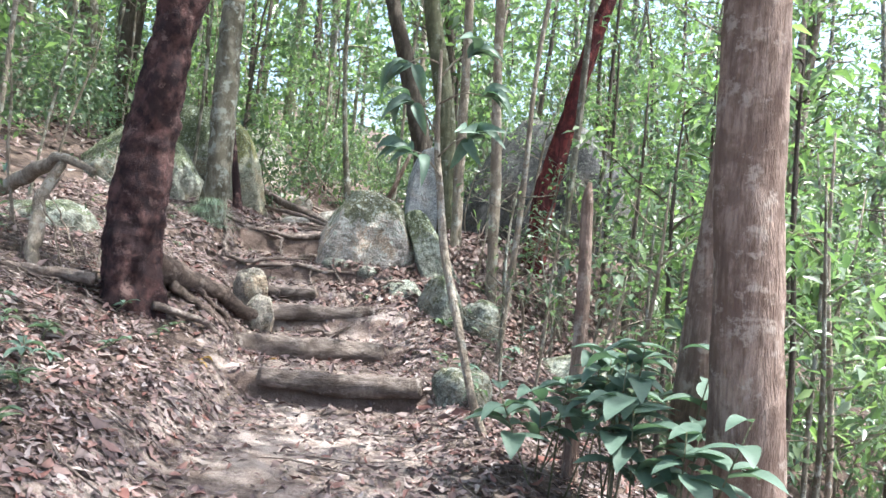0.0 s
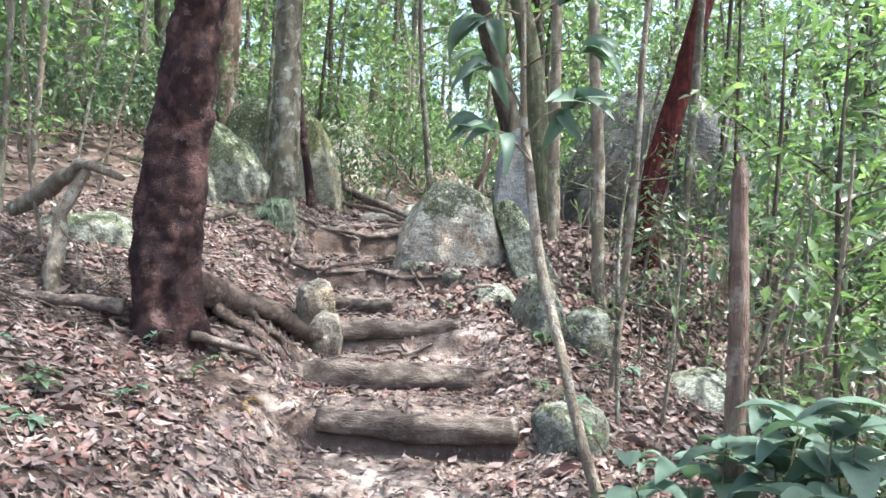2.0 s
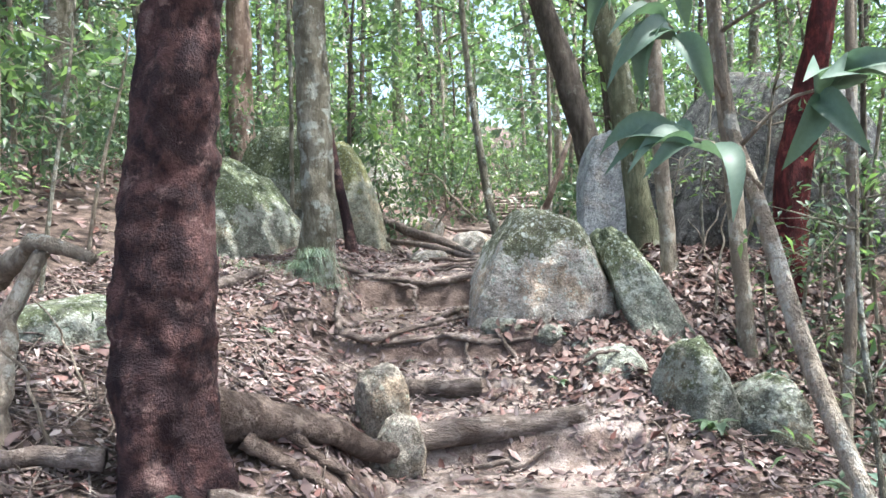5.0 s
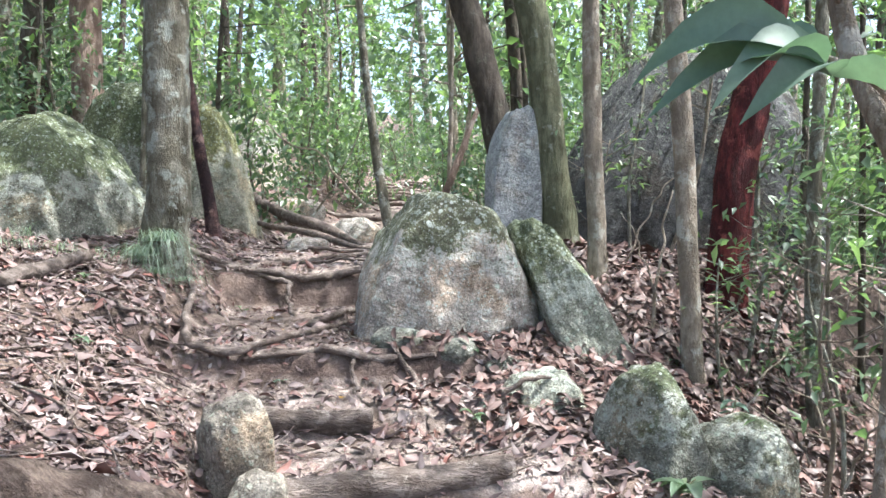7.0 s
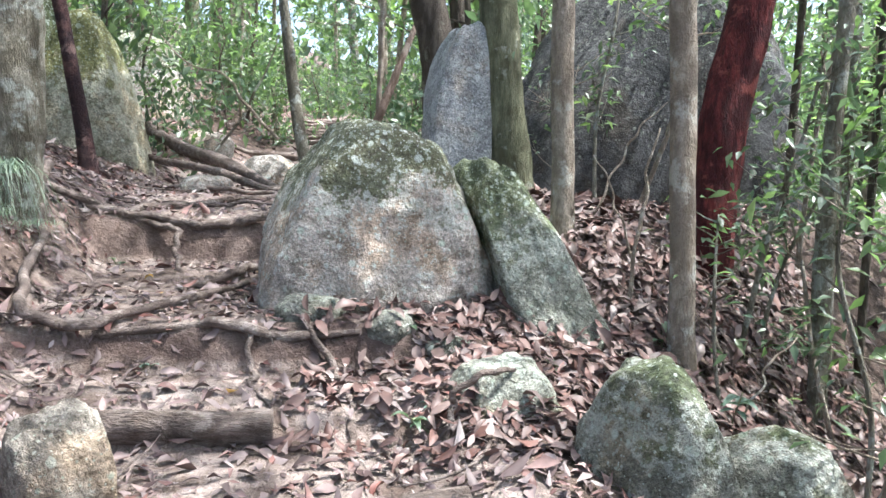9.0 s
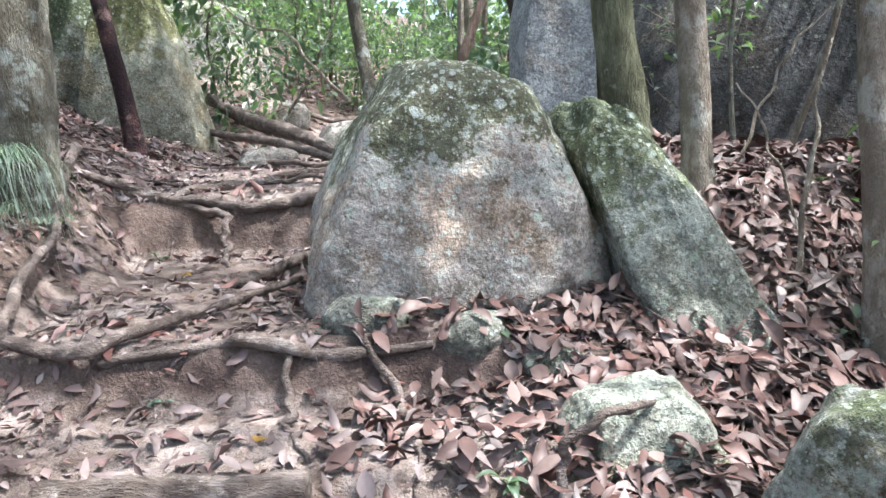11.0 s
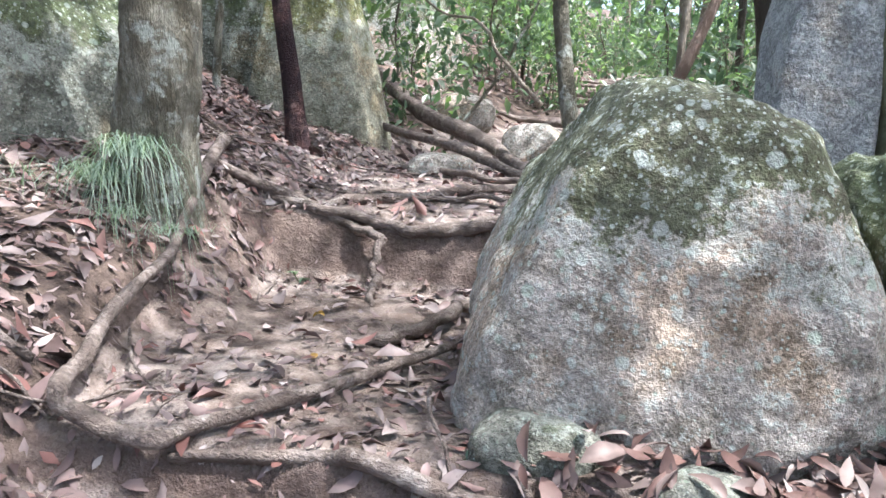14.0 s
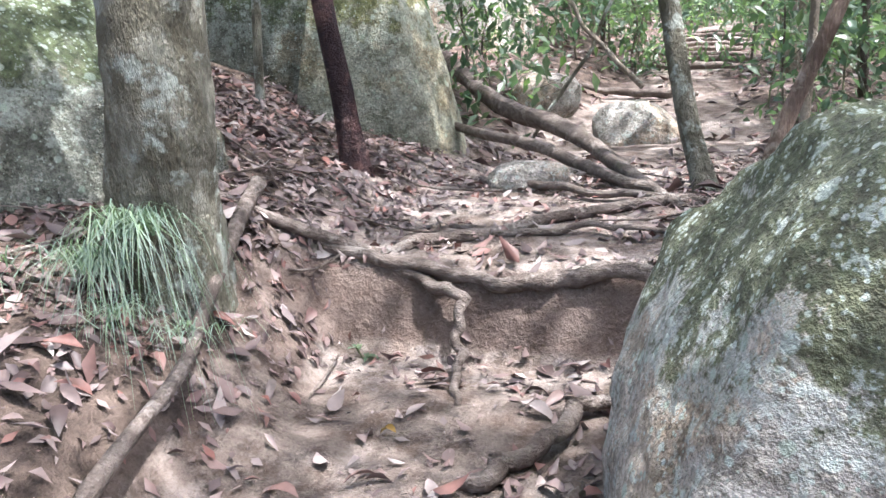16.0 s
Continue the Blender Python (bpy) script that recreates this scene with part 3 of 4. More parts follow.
tagged(rock("rock", (.06, 8.06, .78), (.24, .30, .40), 8, MOSSY_ROCK, .16, [(.7, -.3, .5, .7), (-.8, -.3, .3, .75)], 5, 20, 2.3), "upright pointed green mossy rock beside the trail", "rock")
tagged(rock("rock", (.42, 7.98, .68), (.20, .26, .31), 9, MOSSY_ROCK, .16, [(.7, -.3, .5, .8)], 5, 50, 2.3), "rounded green mossy rock on the slope", "rock")
tagged(rock("rock", (-1.18, 9.16, 1.13), (.16, .13, .10), 10, MOSSY_ROCK, .14, (), 4, 10), "small yellow-green mossy stone at the boulder's foot", "rock")
tagged(rock("rock", (-.80, 9.07, 1.10), (.14, .10, .08), 11, MOSSY_ROCK, .14, (), 4, 40), "small lichened stone at the boulder's foot", "rock")
tagged(rock("rock", (-1.80, 7.86, .83), (.145, .20, .255), 12, MUD_ROCK, .17, [(0, -.8, .5, .8), (.9, 0, .3, .85)], 5, 32, 3.0, tip=30), "elongated grey stone set beside the log steps", "rock")
tagged(rock("boulder", (-4.05, 10.75, 1.85), (.85, .78, .86), 13, MOSSY_ROCK, .16, [(.7, -.6, .2, .8), (.7, -.2, .7, .78), (-.6, -.4, .7, .8)], 6, 10, 2.1), "big dark mossy boulder on the upper bank", "boulder")
tagged(rock("rock_slab", (-3.28, 12.85, 2.15), (.55, .32, .95), 14, YELLOW_MOSS, .08, [(.88, -.1, .5, .42), (0, -1, .15, .8), (-.9, 0, .35, .8)], 5, 6, 2.6), "wedge-shaped mossy rock with a yellow-green edge", "rock")
tagged(rock("rock_slab", (-4.25, 13.3, 2.3), (.62, .4, 1.05), 15, MOSSY_ROCK, .10, [(0, -1, .1, .8), (.9, -.2, .25, .85)], 5, -5, 3.2), "upright grey rock wall behind the trees", "rock")
tagged(rock("boulder", (-4.45, 17.6, 2.65), (.95, .8, .95), 16, GRANITE, .12, [(.9, -.2, .15, .8), (0, -1, .2, .8)], 5, 0, 2.8), "pale rounded boulder beyond the trail bend", "boulder")
tagged(rock("rock_pillar", (-.34, 11.05, 1.93), (.21, .22, .86), 17, GREY_ROCK, .10, [(-.6, -.1, .8, .86), (0, -1, .05, .8)], 5, 8, 5.0), "tall upright pale grey stone like a pillar", "rock")
tagged(rock("boulder", (1.45, 12.3, 2.0), (1.25, .9, 1.5), 18, SHADED_ROCK, .14, [(-.75, -.3, .55, .72), (0, -1, .1, .8)], 5, 0, 2.6), "huge dark shaded boulder behind thin trunks", "boulder")
tagged(rock("rock", (-1.95, 14.6, 1.72), (.33, .25, .22), 19, GRANITE, .12, [(.7, -.2, .6, .7), (-.6, -.6, .4, .7)], 4, 15, 2.8), "squared grey stone beside the upper trail", "rock")
tagged(rock("rock", (-2.75, 15.0, 1.98), (.28, .24, .2), 20, GRANITE, .12, (), 4, 15, 2.8), "pale tan stone under fallen trunks", "rock")
tagged(rock("rock", (1.35, 8.1, .20), (.5, .4, .3), 21, MOSSY_ROCK, .14, (), 4, 15), "low mossy rock on the shaded slope", "rock")
tagged(rock("rock", (.25, 6.15, .28), (.22, .25, .30), 22, MOSSY_ROCK, .16, (), 4, 30), "dark mossy rock under the trail's edge", "rock")
tagged(rock("rock", (-3.7, 7.6, 1.2), (.5, .4, .35), 23, MOSSY_ROCK, .14, (), 4, 15), "dark mossy rock behind dead limbs", "rock")
tagged(rock("rock", (-.55, 8.95, 1.02), (.12, .1, .07), 24, MOSSY_ROCK, .14, (), 3, 40), "small stone among dry leaves", "rock")
tagged(rock("rock", (-2.2, 12.1, 1.62), (.2, .14, .1), 25, GRANITE, .14, (), 4, 20), "flat stone sunk in dry leaves", "rock")

tagged(rock("rock", (-1.62, 7.50, .65), (.125, .15, .20), 26, MUD_ROCK, .17, [(0, -.8, .6, .8)], 5, 20, 3.0, tip=12), "blocky grey stone beside the log steps", "rock")

# ---- trees ----
def crown_leaves(ends, count, spread, long, seed, droop=0.35):
    r = np.random.default_rng(seed)
    e = np.asarray(ends)[r.integers(0, len(ends), count)]
    at = e + r.normal(0, 1, (count, 3)) * np.array([spread, spread, spread * 0.6])
    way = r.normal(0, 1, (count, 3)) - np.array([0, 0, droop])
    up = r.normal(0, 0.6, (count, 3)) + np.array([0, 0, 1])
    ln = long * r.uniform(0.6, 1.3, count)
    return leaves(at, way, up, ln, ln * r.uniform(0.36, 0.56, count), FOLDED_LEAF)


def limbs_of(line, seed, many, start, reach, thick, rise=0.5):
    """Limbs that fork from a trunk line above a height; gives the pieces and their ends."""
    r = np.random.default_rng(seed)
    pieces, ends = [], []
    for k in range(many):
        i = int(r.uniform(start, 0.98) * (len(line) - 1))
        p = line[i]
        a = r.uniform(0, 6.28)
        ln = reach * r.uniform(0.5, 1.0)
        d = np.array([math.cos(a), math.sin(a), rise * r.uniform(0.2, 1.2)])
        m = p + d * ln * 0.5 + r.normal(0, 0.08 * ln, 3)
        q = p + d * ln + r.normal(0, 0.12 * ln, 3)
        pieces.append(tube([p, m, q], [thick, thick * 0.6, thick * 0.2], 4, 0.05, seed + k, 4))
        for s in (0.45, 0.7, 1.0):
            ends.append(p + (q - p) * s)
        side = q + r.normal(0, 0.35 * ln, 3)
        pieces.append(tube([m, (m + side) / 2 + r.normal(0, .04, 3), side], [thick * 0.45, thick * 0.3, thick * 0.12], 3, 0.05, seed + 50 + k, 3))
        ends.append(side)
    return pieces, ends


def tree(name, label, points, radii, mat, seed, sides=18, lobes=0.0, top=None, crown=420, leaf=0.11, knobs=0.05, reach=1.6, lump=0.0):
    """A trunk along measured points that grows on to a crown; foliage is a part of it."""
    pts = [np.array(p, float) for p in points]
    radii = list(radii)
    if top:
        d = pts[-1] - pts[-2]
        d = d / np.linalg.norm(d) * 0.5 + np.array([0, 0, 0.7])
        pts += [pts[-1] + d * (top - pts[-1][2]) * 0.5, pts[-1] + d * (top - pts[-1][2])]
        radii += [radii[-1] * 0.8, radii[-1] * 0.4]
    n = 8 * len(pts)
    line = bend(pts, n)
    # radii are given at the points
    if lump:
        n *= 3
    v, f = tube(pts, radii, sides, knobs, seed, n, lobes)
    if lump:   # burls and folds of the bark
        way = v - line[np.argmin(np.abs(line[:, 2][None] - v[:, 2:3]), axis=1)]
        way = way / (np.linalg.norm(way, axis=1)[:, None] + 1e-6)
        rise = np.array([noise.noise((p[0] * 7, p[1] * 7, p[2] * 5.5 + seed)) + .6 * noise.noise((p[0] * 15, p[1] * 15, p[2] * 12)) for p in v])
        v = v + way * (lump * rise)[:, None] * np.array([1, 1, .2])
    ob = new(name)
    part("trunk", mesh("trunk", v, f, mat), ob)
    if top:
        lp, ends = limbs_of(line, seed, 9, 0.72, reach, radii[-1] * 0.7)
        tagged(part("branches", mesh("branches", *joined(lp), mat), ob), kind="stuff")
    if top and crown:
        tagged(part("foliage", mesh("foliage", *crown_leaves(ends, crown, 0.4, leaf, seed), CANOPY), ob), kind="stuff")
    return tagged(ob, label, "tree")


tree("red_barked_tree", "thick leaning tree with dark purplish red bark", [(-2.36, 6.34, .55), (-2.39, 6.35, .95), (-2.395, 6.35, 1.4), (-2.35, 6.35, 2.0), (-2.28, 6.35, 2.6), (-2.17, 6.35, 3.3), (-1.95, 6.4, 4.4)], [.27, .22, .215, .19, .172, .165, .15], RED_BARK, 1, 44, 0.42, 9, 500, .11, .05, lump=.034)
tree("grey_barked_tree", "straight tree with pale lichened grey bark", [(-2.95, 10.28, 1.35), (-2.92, 10.24, 1.75), (-2.88, 10.22, 2.3), (-2.89, 10.2, 3.4), (-2.88, 10.2, 4.5), (-2.85, 10.25, 6)], [.20, .172, .155, .145, .14, .12], GREY_BARK, 2, 30, 0.3, 10, 500, .11, .035, lump=.012)
tree("thin_red_sapling", "thin dead reddish trunk leaning by a mossy rock", [(-2.98, 11.8, 1.5), (-3.03, 11.8, 1.9), (-3.13, 11.8, 2.5), (-3.26, 11.8, 3.3), (-3.3, 11.8, 3.9)], [.10, .06, .055, .05, .02], RED_BARK, 3, 12)
tree("tall_brown_tree", "big tree with fibrous pinkish brown bark", [(1.52, 3.75, -.5), (1.48, 3.72, .3), (1.43, 3.7, .92), (1.36, 3.7, 1.8), (1.31, 3.7, 2.7), (1.25, 3.7, 4.2)], [.22, .18, .165, .155, .145, .13], BROWN_BARK, 4, 26, 0.15, 9, 420, .11, .03)
tree("forked_brown_trunk", "slender brown trunk leaning behind a bigger tree", [(1.33, 4.35, -.5), (1.38, 4.3, .26), (1.41, 4.3, 1.2), (1.45, 4.3, 1.9), (1.52, 4.3, 2.6), (1.6, 4.4, 4)], [.14, .12, .11, .10, .09, .08], BROWN_BARK, 5, 18, 0.1, 8, 300)
tree("peeling_red_tree", "leaning tree with peeling bright red bark", [(1.08, 10.3, .95), (1.14, 10.3, 1.3), (1.20, 10.3, 2.0), (1.27, 10.3, 2.55), (1.42, 10.3, 3.2), (1.58, 10.3, 4.0), (1.95, 10.4, 5.5)], [.20, .165, .145, .135, .12, .10, .08], BRIGHT_RED_BARK, 6, 22, 0.25, 9, 420, .11, .06)
tree("slender_pale_tree", "thin straight tree with flaking pinkish grey bark", [(.14, 9.92, 1.3), (.14, 9.9, 1.7), (.10, 9.9, 2.5), (.08, 9.9, 3.4), (.02, 9.9, 5)], [.09, .066, .06, .058, .05], PALE_BARK, 7, 14, 0.1, 8, 350)
tree("slender_pale_tree", "thin mottled tree with greenish pale bark", [(.62, 9.2, .4), (.60, 9.2, .8), (.55, 9.2, 1.6), (.51, 9.2, 2.4), (.44, 9.2, 3.2), (.35, 9.2, 5)], [.085, .068, .062, .06, .055, .045], PALE_BARK, 8, 14, 0.1, 8, 350)
tree("slender_pale_tree", "very thin pale grey trunk on the slope", [(1.42, 9.4, .2), (1.40, 9.4, .8), (1.38, 9.4, 1.8), (1.41, 9.4, 2.8), (1.45, 9.4, 5)], [.055, .048, .045, .04, .035], GREY_BARK, 9, 12, 0.1, 7, 300)
tree("dark_trunk_tree", "dark leaning trunk rising behind a stone pillar", [(.08, 11.1, 1.3), (.02, 11.05, 1.8), (-.05, 11.0, 2.4), (-.16, 11.0, 3.4), (-.5, 11.1, 5)], [.22, .16, .14, .125, .11], GREEN_BARK, 10, 18, 0.2, 10, 450)
tree("dark_trunk_tree", "dark leaning trunk among the stones", [(-.2, 12.1, 1.5), (-.38, 12.0, 2.6), (-.55, 12.0, 3.3), (-.75, 12.0, 4.0), (-1.2, 12, 5.5)], [.18, .15, .14, .13, .1], DARK_BARK, 11, 18, 0.1, 10, 450)
tree("grey_barked_tree", "grey trunk standing on the upper bank", [(-6.6, 12.1, 1.9), (-6.57, 12.0, 3.2), (-6.5, 12, 5)], [.25, .2, .17], GREY_BARK, 12, 16, 0.2, 10, 450)
tree("tall_brown_tree", "reddish brown trunk on the upper bank", [(-5.05, 14, 2.0), (-5.12, 14.0, 3.7), (-5.1, 14, 5.5)], [.22, .18, .16], BROWN_BARK, 13, 16, 0.2, 10, 450)
tree("dark_trunk_tree", "dark trunk on the upper bank", [(-5.8, 14.2, 2.2), (-5.74, 14.0, 3.5), (-5.6, 14, 5.5)], [.22, .18, .15], DARK_BARK, 14, 16, 0.2, 10, 450)
tree("thin_leaning_tree", "thin grey trunk slanting beside the upper trail", [(-1.33, 12.0, 1.45), (-1.42, 12.2, 1.75), (-1.5, 12.3, 2.1), (-1.6, 12.4, 2.7), (-1.75, 12.5, 4)], [.075, .055, .05, .045, .035], GREY_BARK, 15, 12, 0.1, 7, 300)
tree("thin_leaning_tree", "crooked reddish forked stem beside the upper trail", [(-1.13, 12.4, 1.45), (-1.02, 12.5, 1.85), (-.92, 12.5, 2.1), (-.80, 12.5, 2.4), (-.5, 12.6, 3.2)], [.055, .045, .04, .036, .02], BROWN_BARK, 16, 10)
tree("broken_stump", "splintered thin dead stump with bare pale wood", [(.88, 4.75, -.3), (.85, 4.75, .4), (.845, 4.75, .88), (.83, 4.75, 1.4), (.81, 4.75, 1.80), (.815, 4.75, 1.92)], [.052, .046, .042, .040, .036, .010], BROWN_BARK, 17, 14)


def overhanging_sapling():
    """A curved sapling by the trail whose big drooping leaves hang over the walker's way."""
    line = [(.55, 5.15, -.1), (.30, 5.25, .45), (.15, 5.4, .95), (.02, 5.55, 1.4), (-.06, 5.75, 1.85), (-.12, 5.95, 2.25), (-.15, 6.0, 2.9)]
    pieces = [tube(line, [.034, .03, .028, .028, .026, .022, .012], 12, .05, 61, 44)]
    r = np.random.default_rng(5)
    at, ways = [], []
    twigs = [((-.06, 5.75, 1.95), (-.32, 5.68, 2.12)), ((-.12, 5.95, 2.25), (-.35, 5.75, 2.50)), ((-.13, 5.97, 2.5), (.2, 5.75, 2.55)), ((-.1, 5.85, 2.1), (.15, 5.7, 2.25)), ((-.15, 6.0, 2.8), (-.4, 5.9, 2.75)), ((-.14, 6, 2.7), (.1, 6, 2.9))]
    for k, (a, b) in enumerate(twigs):
        a, b = np.array(a), np.array(b)
        pieces.append(tube([a, (a + b) / 2 + np.array([0, 0, .05]), b], [.008, .006, .004], 6, .03, 70 + k, 6))
        for j in range(6):
            w = (b - a) / np.linalg.norm(b - a) + r.normal(0, .8, 3) * np.array([1, .5, .5]) - np.array([0, 0, .45])
            at.append(a + (b - a) * r.uniform(.75, 1.0))
            ways.append(w)
    ob = part("broad_leaved_sapling", mesh("broad_leaved_sapling", *joined(pieces), PALE_BARK))
    n = len(at)
    ln = r.uniform(.17, .30, n)
    for k in range(n):
        part("leaf", mesh("leaf", *leaves([at[k]], [ways[k]], [(r.normal(0, .3), -.9 + r.normal(0, .3), .7)], ln[k], ln[k] * .36, BROAD_LEAF, np.array([2.6])), BROAD), ob)
    return tagged(ob, "curved sapling with big drooping blue-green leaves", "sapling")


overhanging_sapling()


# ---- plants ----
def rosette(name, at, count, long, height, seed, label, mat=BROAD, wide=.4, stems=1, spread=.1):
    """A small plant: thin stems with leaves fanning out near their tops."""
    r = np.random.default_rng(seed)
    pieces, la, lw = [], [], []
    for s in range(stems):
        b = np.array([r.normal(0, spread * .3), r.normal(0, spread * .3), -.03])
        t = b + np.array([r.normal(0, spread), r.normal(0, spread), height * r.uniform(.7, 1.1)])
        pieces.append(tube([b, (b + t) / 2 + r.normal(0, .015, 3), t], [.006, .005, .003], 5, .03, seed + s, 5))
        for k in range(count):
            a = 6.28 * k / count + r.uniform(-.4, .4)
            la.append(b + (t - b) * r.uniform(.55, 1.0))
            lw.append((math.cos(a), math.sin(a), r.uniform(-.25, .45)))
    ob = part(name, mesh(name, *joined(pieces), GREEN_BARK))
    n = len(la)
    ln = long * r.uniform(.65, 1.2, n)
    part("leaves", mesh("leaves", *leaves(la, lw, [(0, 0, 1)] * n, ln, ln * wide, BROAD_LEAF, r.uniform(.6, 1.8, n)), mat), ob)
    ob.matrix_basis = pose(*at)
    return tagged(ob, label, "plant")


BIG = "shrub with large dull blue-green oval leaves"
for k, (x, y, h, n, s) in enumerate([(.92, 3.75, .55, 9, 4), (1.1, 3.45, .5, 8, 4), (.72, 4.2, .5, 8, 4), (1.2, 4.2, .6, 7, 4), (.95, 4.3, .65, 7, 4), (.65, 4.6, .4, 7, 3)]):
    g = on_ground(x, y)
    rosette("broad_leaved_shrub", g, n, .23, h + .14 + max(0, .35 - g[2]), 100 + k, BIG, wide=.5, stems=s, spread=.17)
SEED = "small green seedling rising out of dry leaves"
for k, (x, y, n, ln, h) in enumerate([(.28, 6.3, 8, .13, .30), (.42, 5.9, 8, .12, .3), (.1, 6.6, 7, .1, .22), (.62, 6.9, 7, .11, .3), (-.12, 7.55, 8, .15, .18), (-2.1, 6.0, 6, .08, .1), (-2.45, 6.02, 6, .09, .1),
                                      (-2.0, 5.95, 6, .08, .1), (-2.35, 10.62, 8, .05, .06), (-1.7, 8.92, 6, .04, .05), (-.75, 8.99, 8, .08, .12), (-.62, 8.35, 6, .06, .08), (-.75, 8.5, 6, .05, .07), (-2.75, 8.5, 6, .07, .1),
                                      (-1.95, 8.0, 5, .09, .1), (-1.32, 9.05, 5, .05, .04), (-1.15, 9.02, 5, .05, .05), (.05, 8.95, 6, .07, .1), (.6, 8.8, 7, .1, .3), (.5, 9.1, 7, .09, .35), (-2.4, 3.9, 7, .10, .12), (-2.1, 4.6, 7, .1, .12),
                                      (-2.5, 4.7, 8, .1, .15), (-1.9, 3.6, 7, .1, .12), (-2.7, 5.3, 8, .09, .15), (-2.35, 5.2, 7, .08, .1), (-3.3, 13.9, 7, .12, .2), (-2.2, 4.2, 9, .13, .16), (-2.45, 4.35, 9, .12, .18), (-2.0, 3.9, 8, .12, .14), (-2.6, 4.0, 9, .13, .2), (-2.3, 4.75, 8, .11, .15), (-2.65, 4.9, 9, .11, .18), (-2.15, 5.0, 8, .1, .12), (-1.85, 3.35, 8, .12, .14), (.75, 5.6, 8, .14, .3), (.55, 5.3, 8, .14, .28), (.95, 5.2, 8, .15, .35), (.35, 6.8, 7, .1, .25), (.7, 7.6, 8, .1, .3), (-2.3, 12.4, 6, .07, .08), (-3.15, 9.2, 6, .08, .1)]):
    rosette("seedling", on_ground(x, y), n, ln, h, 200 + k, SEED, UNDER if k % 3 else BROAD)


def grass_tuft(at, count, tall, seed, label, spread=.07, droop=1.05):
    r = np.random.default_rng(seed)
    vs, fs = [], []
    for k in range(count):
        a, ln = r.uniform(0, 6.28), tall * r.uniform(.6, 1.15)
        o = np.array([math.cos(a), math.sin(a), 0])
        b = np.array([r.normal(0, spread), r.normal(0, spread), 0])
        w = np.array([-o[1], o[0], 0]) * r.uniform(.0015, .0032)
        lean = r.uniform(.6, 1.15)
        base = len(vs)
        for s in (0, .3, .6, .85, 1):
            c = b + o * ln * lean * (.75 if droop > 1.2 else 1) * s ** 1.3 + np.array([0, 0, ln * (s * .8 - lean * droop * s ** 2.4)])
            vs += [c - w * (1 - s * .9), c + w * (1 - s * .9)]
        fs += [(base + 2 * i, base + 2 * i + 1, base + 2 * i + 3, base + 2 * i + 2) for i in range(4)]
    ob = part("grass_tuft", mesh("grass_tuft", vs, fs, GRASS))
    ob.matrix_basis = pose(*at)
    return tagged(ob, label, "grass")


TUFT = "tuft of drooping thin grass at a tree's foot"
grass_tuft((-2.86, 10.02, 1.72), 190, .48, 1, TUFT, .045, 1.7)
grass_tuft((-2.98, 9.98, 1.62), 150, .46, 2, TUFT, .045, 1.7)
grass_tuft((-2.86, 9.92, 1.50), 60, .22, 3, TUFT, .05)
grass_tuft((-2.66, 9.95, 1.45), 40, .16, 4, TUFT, .05)
grass_tuft(on_ground(-2.15, 4.0), 70, .30, 5, "tuft of grass on the leafy bank", .08)
grass_tuft(on_ground(-2.3, 3.5), 60, .28, 6, "tuft of grass on the leafy bank", .08)
for k, (x, y) in enumerate([(-3.5, 9.9), (-3.7, 9.7), (-3.3, 9.95), (-3.9, 9.9)]):
    grass_tuft(on_ground(x, y), 40, .35, 10 + k, "wispy dry grass before a boulder", .1)


# ---- forest around ----
def forest_tree(name, tall, thick, many, count, leaf, start, reach, seed, mat, leafmat, label, lean=.06, spread=.3):
    r = np.random.default_rng(seed)
    line = [(0, 0, -.3)] + [(r.normal(0, lean * tall * s), r.normal(0, lean * tall * s), tall * s) for s in (.25, .5, .75, 1.0)]
    pieces = [tube(line, [thick * 1.25, thick, thick * .85, thick * .65, thick * .25], (8 if tall > 5 else 5), .06, seed, (13 if tall > 5 else 8))]
    lp, ends = limbs_of(bend(line, 30), seed, many, start, reach, thick * .35)
    ob = part(name, mesh(name, *joined(pieces + lp), mat))
    tagged(part("foliage", mesh("foliage", *crown_leaves(ends, count, spread, leaf, seed), leafmat), ob), kind="stuff")
    return tagged(ob, label, "tree" if tall > 2 else "shrub")


def blocked(x, y, room):
    c = float(np.interp(y, TRAIL_Y, TRAIL_X))
    if abs(x - c) < room * (.65 if y > 15 else 1) and y < 26:
        return True
    if -4.9 < x < (1.0 if y > 5.5 else 2.0) + room and -2 < y < 13.4:
        return True
    if .3 < x < 3.2 and 10.8 < y < 13.6:
        return True
    if -5.6 < x < -3.3 and 15.5 < y < 18.8:
        return True
    if abs(x) < 2.5 and -3 < y < 3:
        return True
    return False


def scatter(kinds, count, near, far, room, seed, sizes=(.75, 1.3), behind=.1):
    r = np.random.default_rng(seed)
    made = 0
    first = {k: True for k in range(len(kinds))}
    while made < count:
        d = near + (far - near) * r.uniform(0, 1) ** .8
        a = r.uniform(-.85, .75) if r.uniform() > behind else r.uniform(0, 6.28)
        x, y = d * math.sin(a) - .5, d * math.cos(a) + 2
        if blocked(x, y, room):
            continue
        k = int(r.integers(0, len(kinds)))
        g = on_ground(x, min(y, 89))
        s = r.uniform(*sizes)
        m = pose(*g, r.normal(0, 2.5), r.normal(0, 2.5), r.uniform(0, 360)) @ Matrix.Diagonal((s, s, s * r.uniform(.9, 1.15), 1))
        if first[k]:
            kinds[k].matrix_basis = m
            kinds[k].scale = (s, s, s)
            first[k] = False
        else:
            c = copy_thing(kinds[k], pose(0, 0, 0))
            c.matrix_basis = m
        made += 1


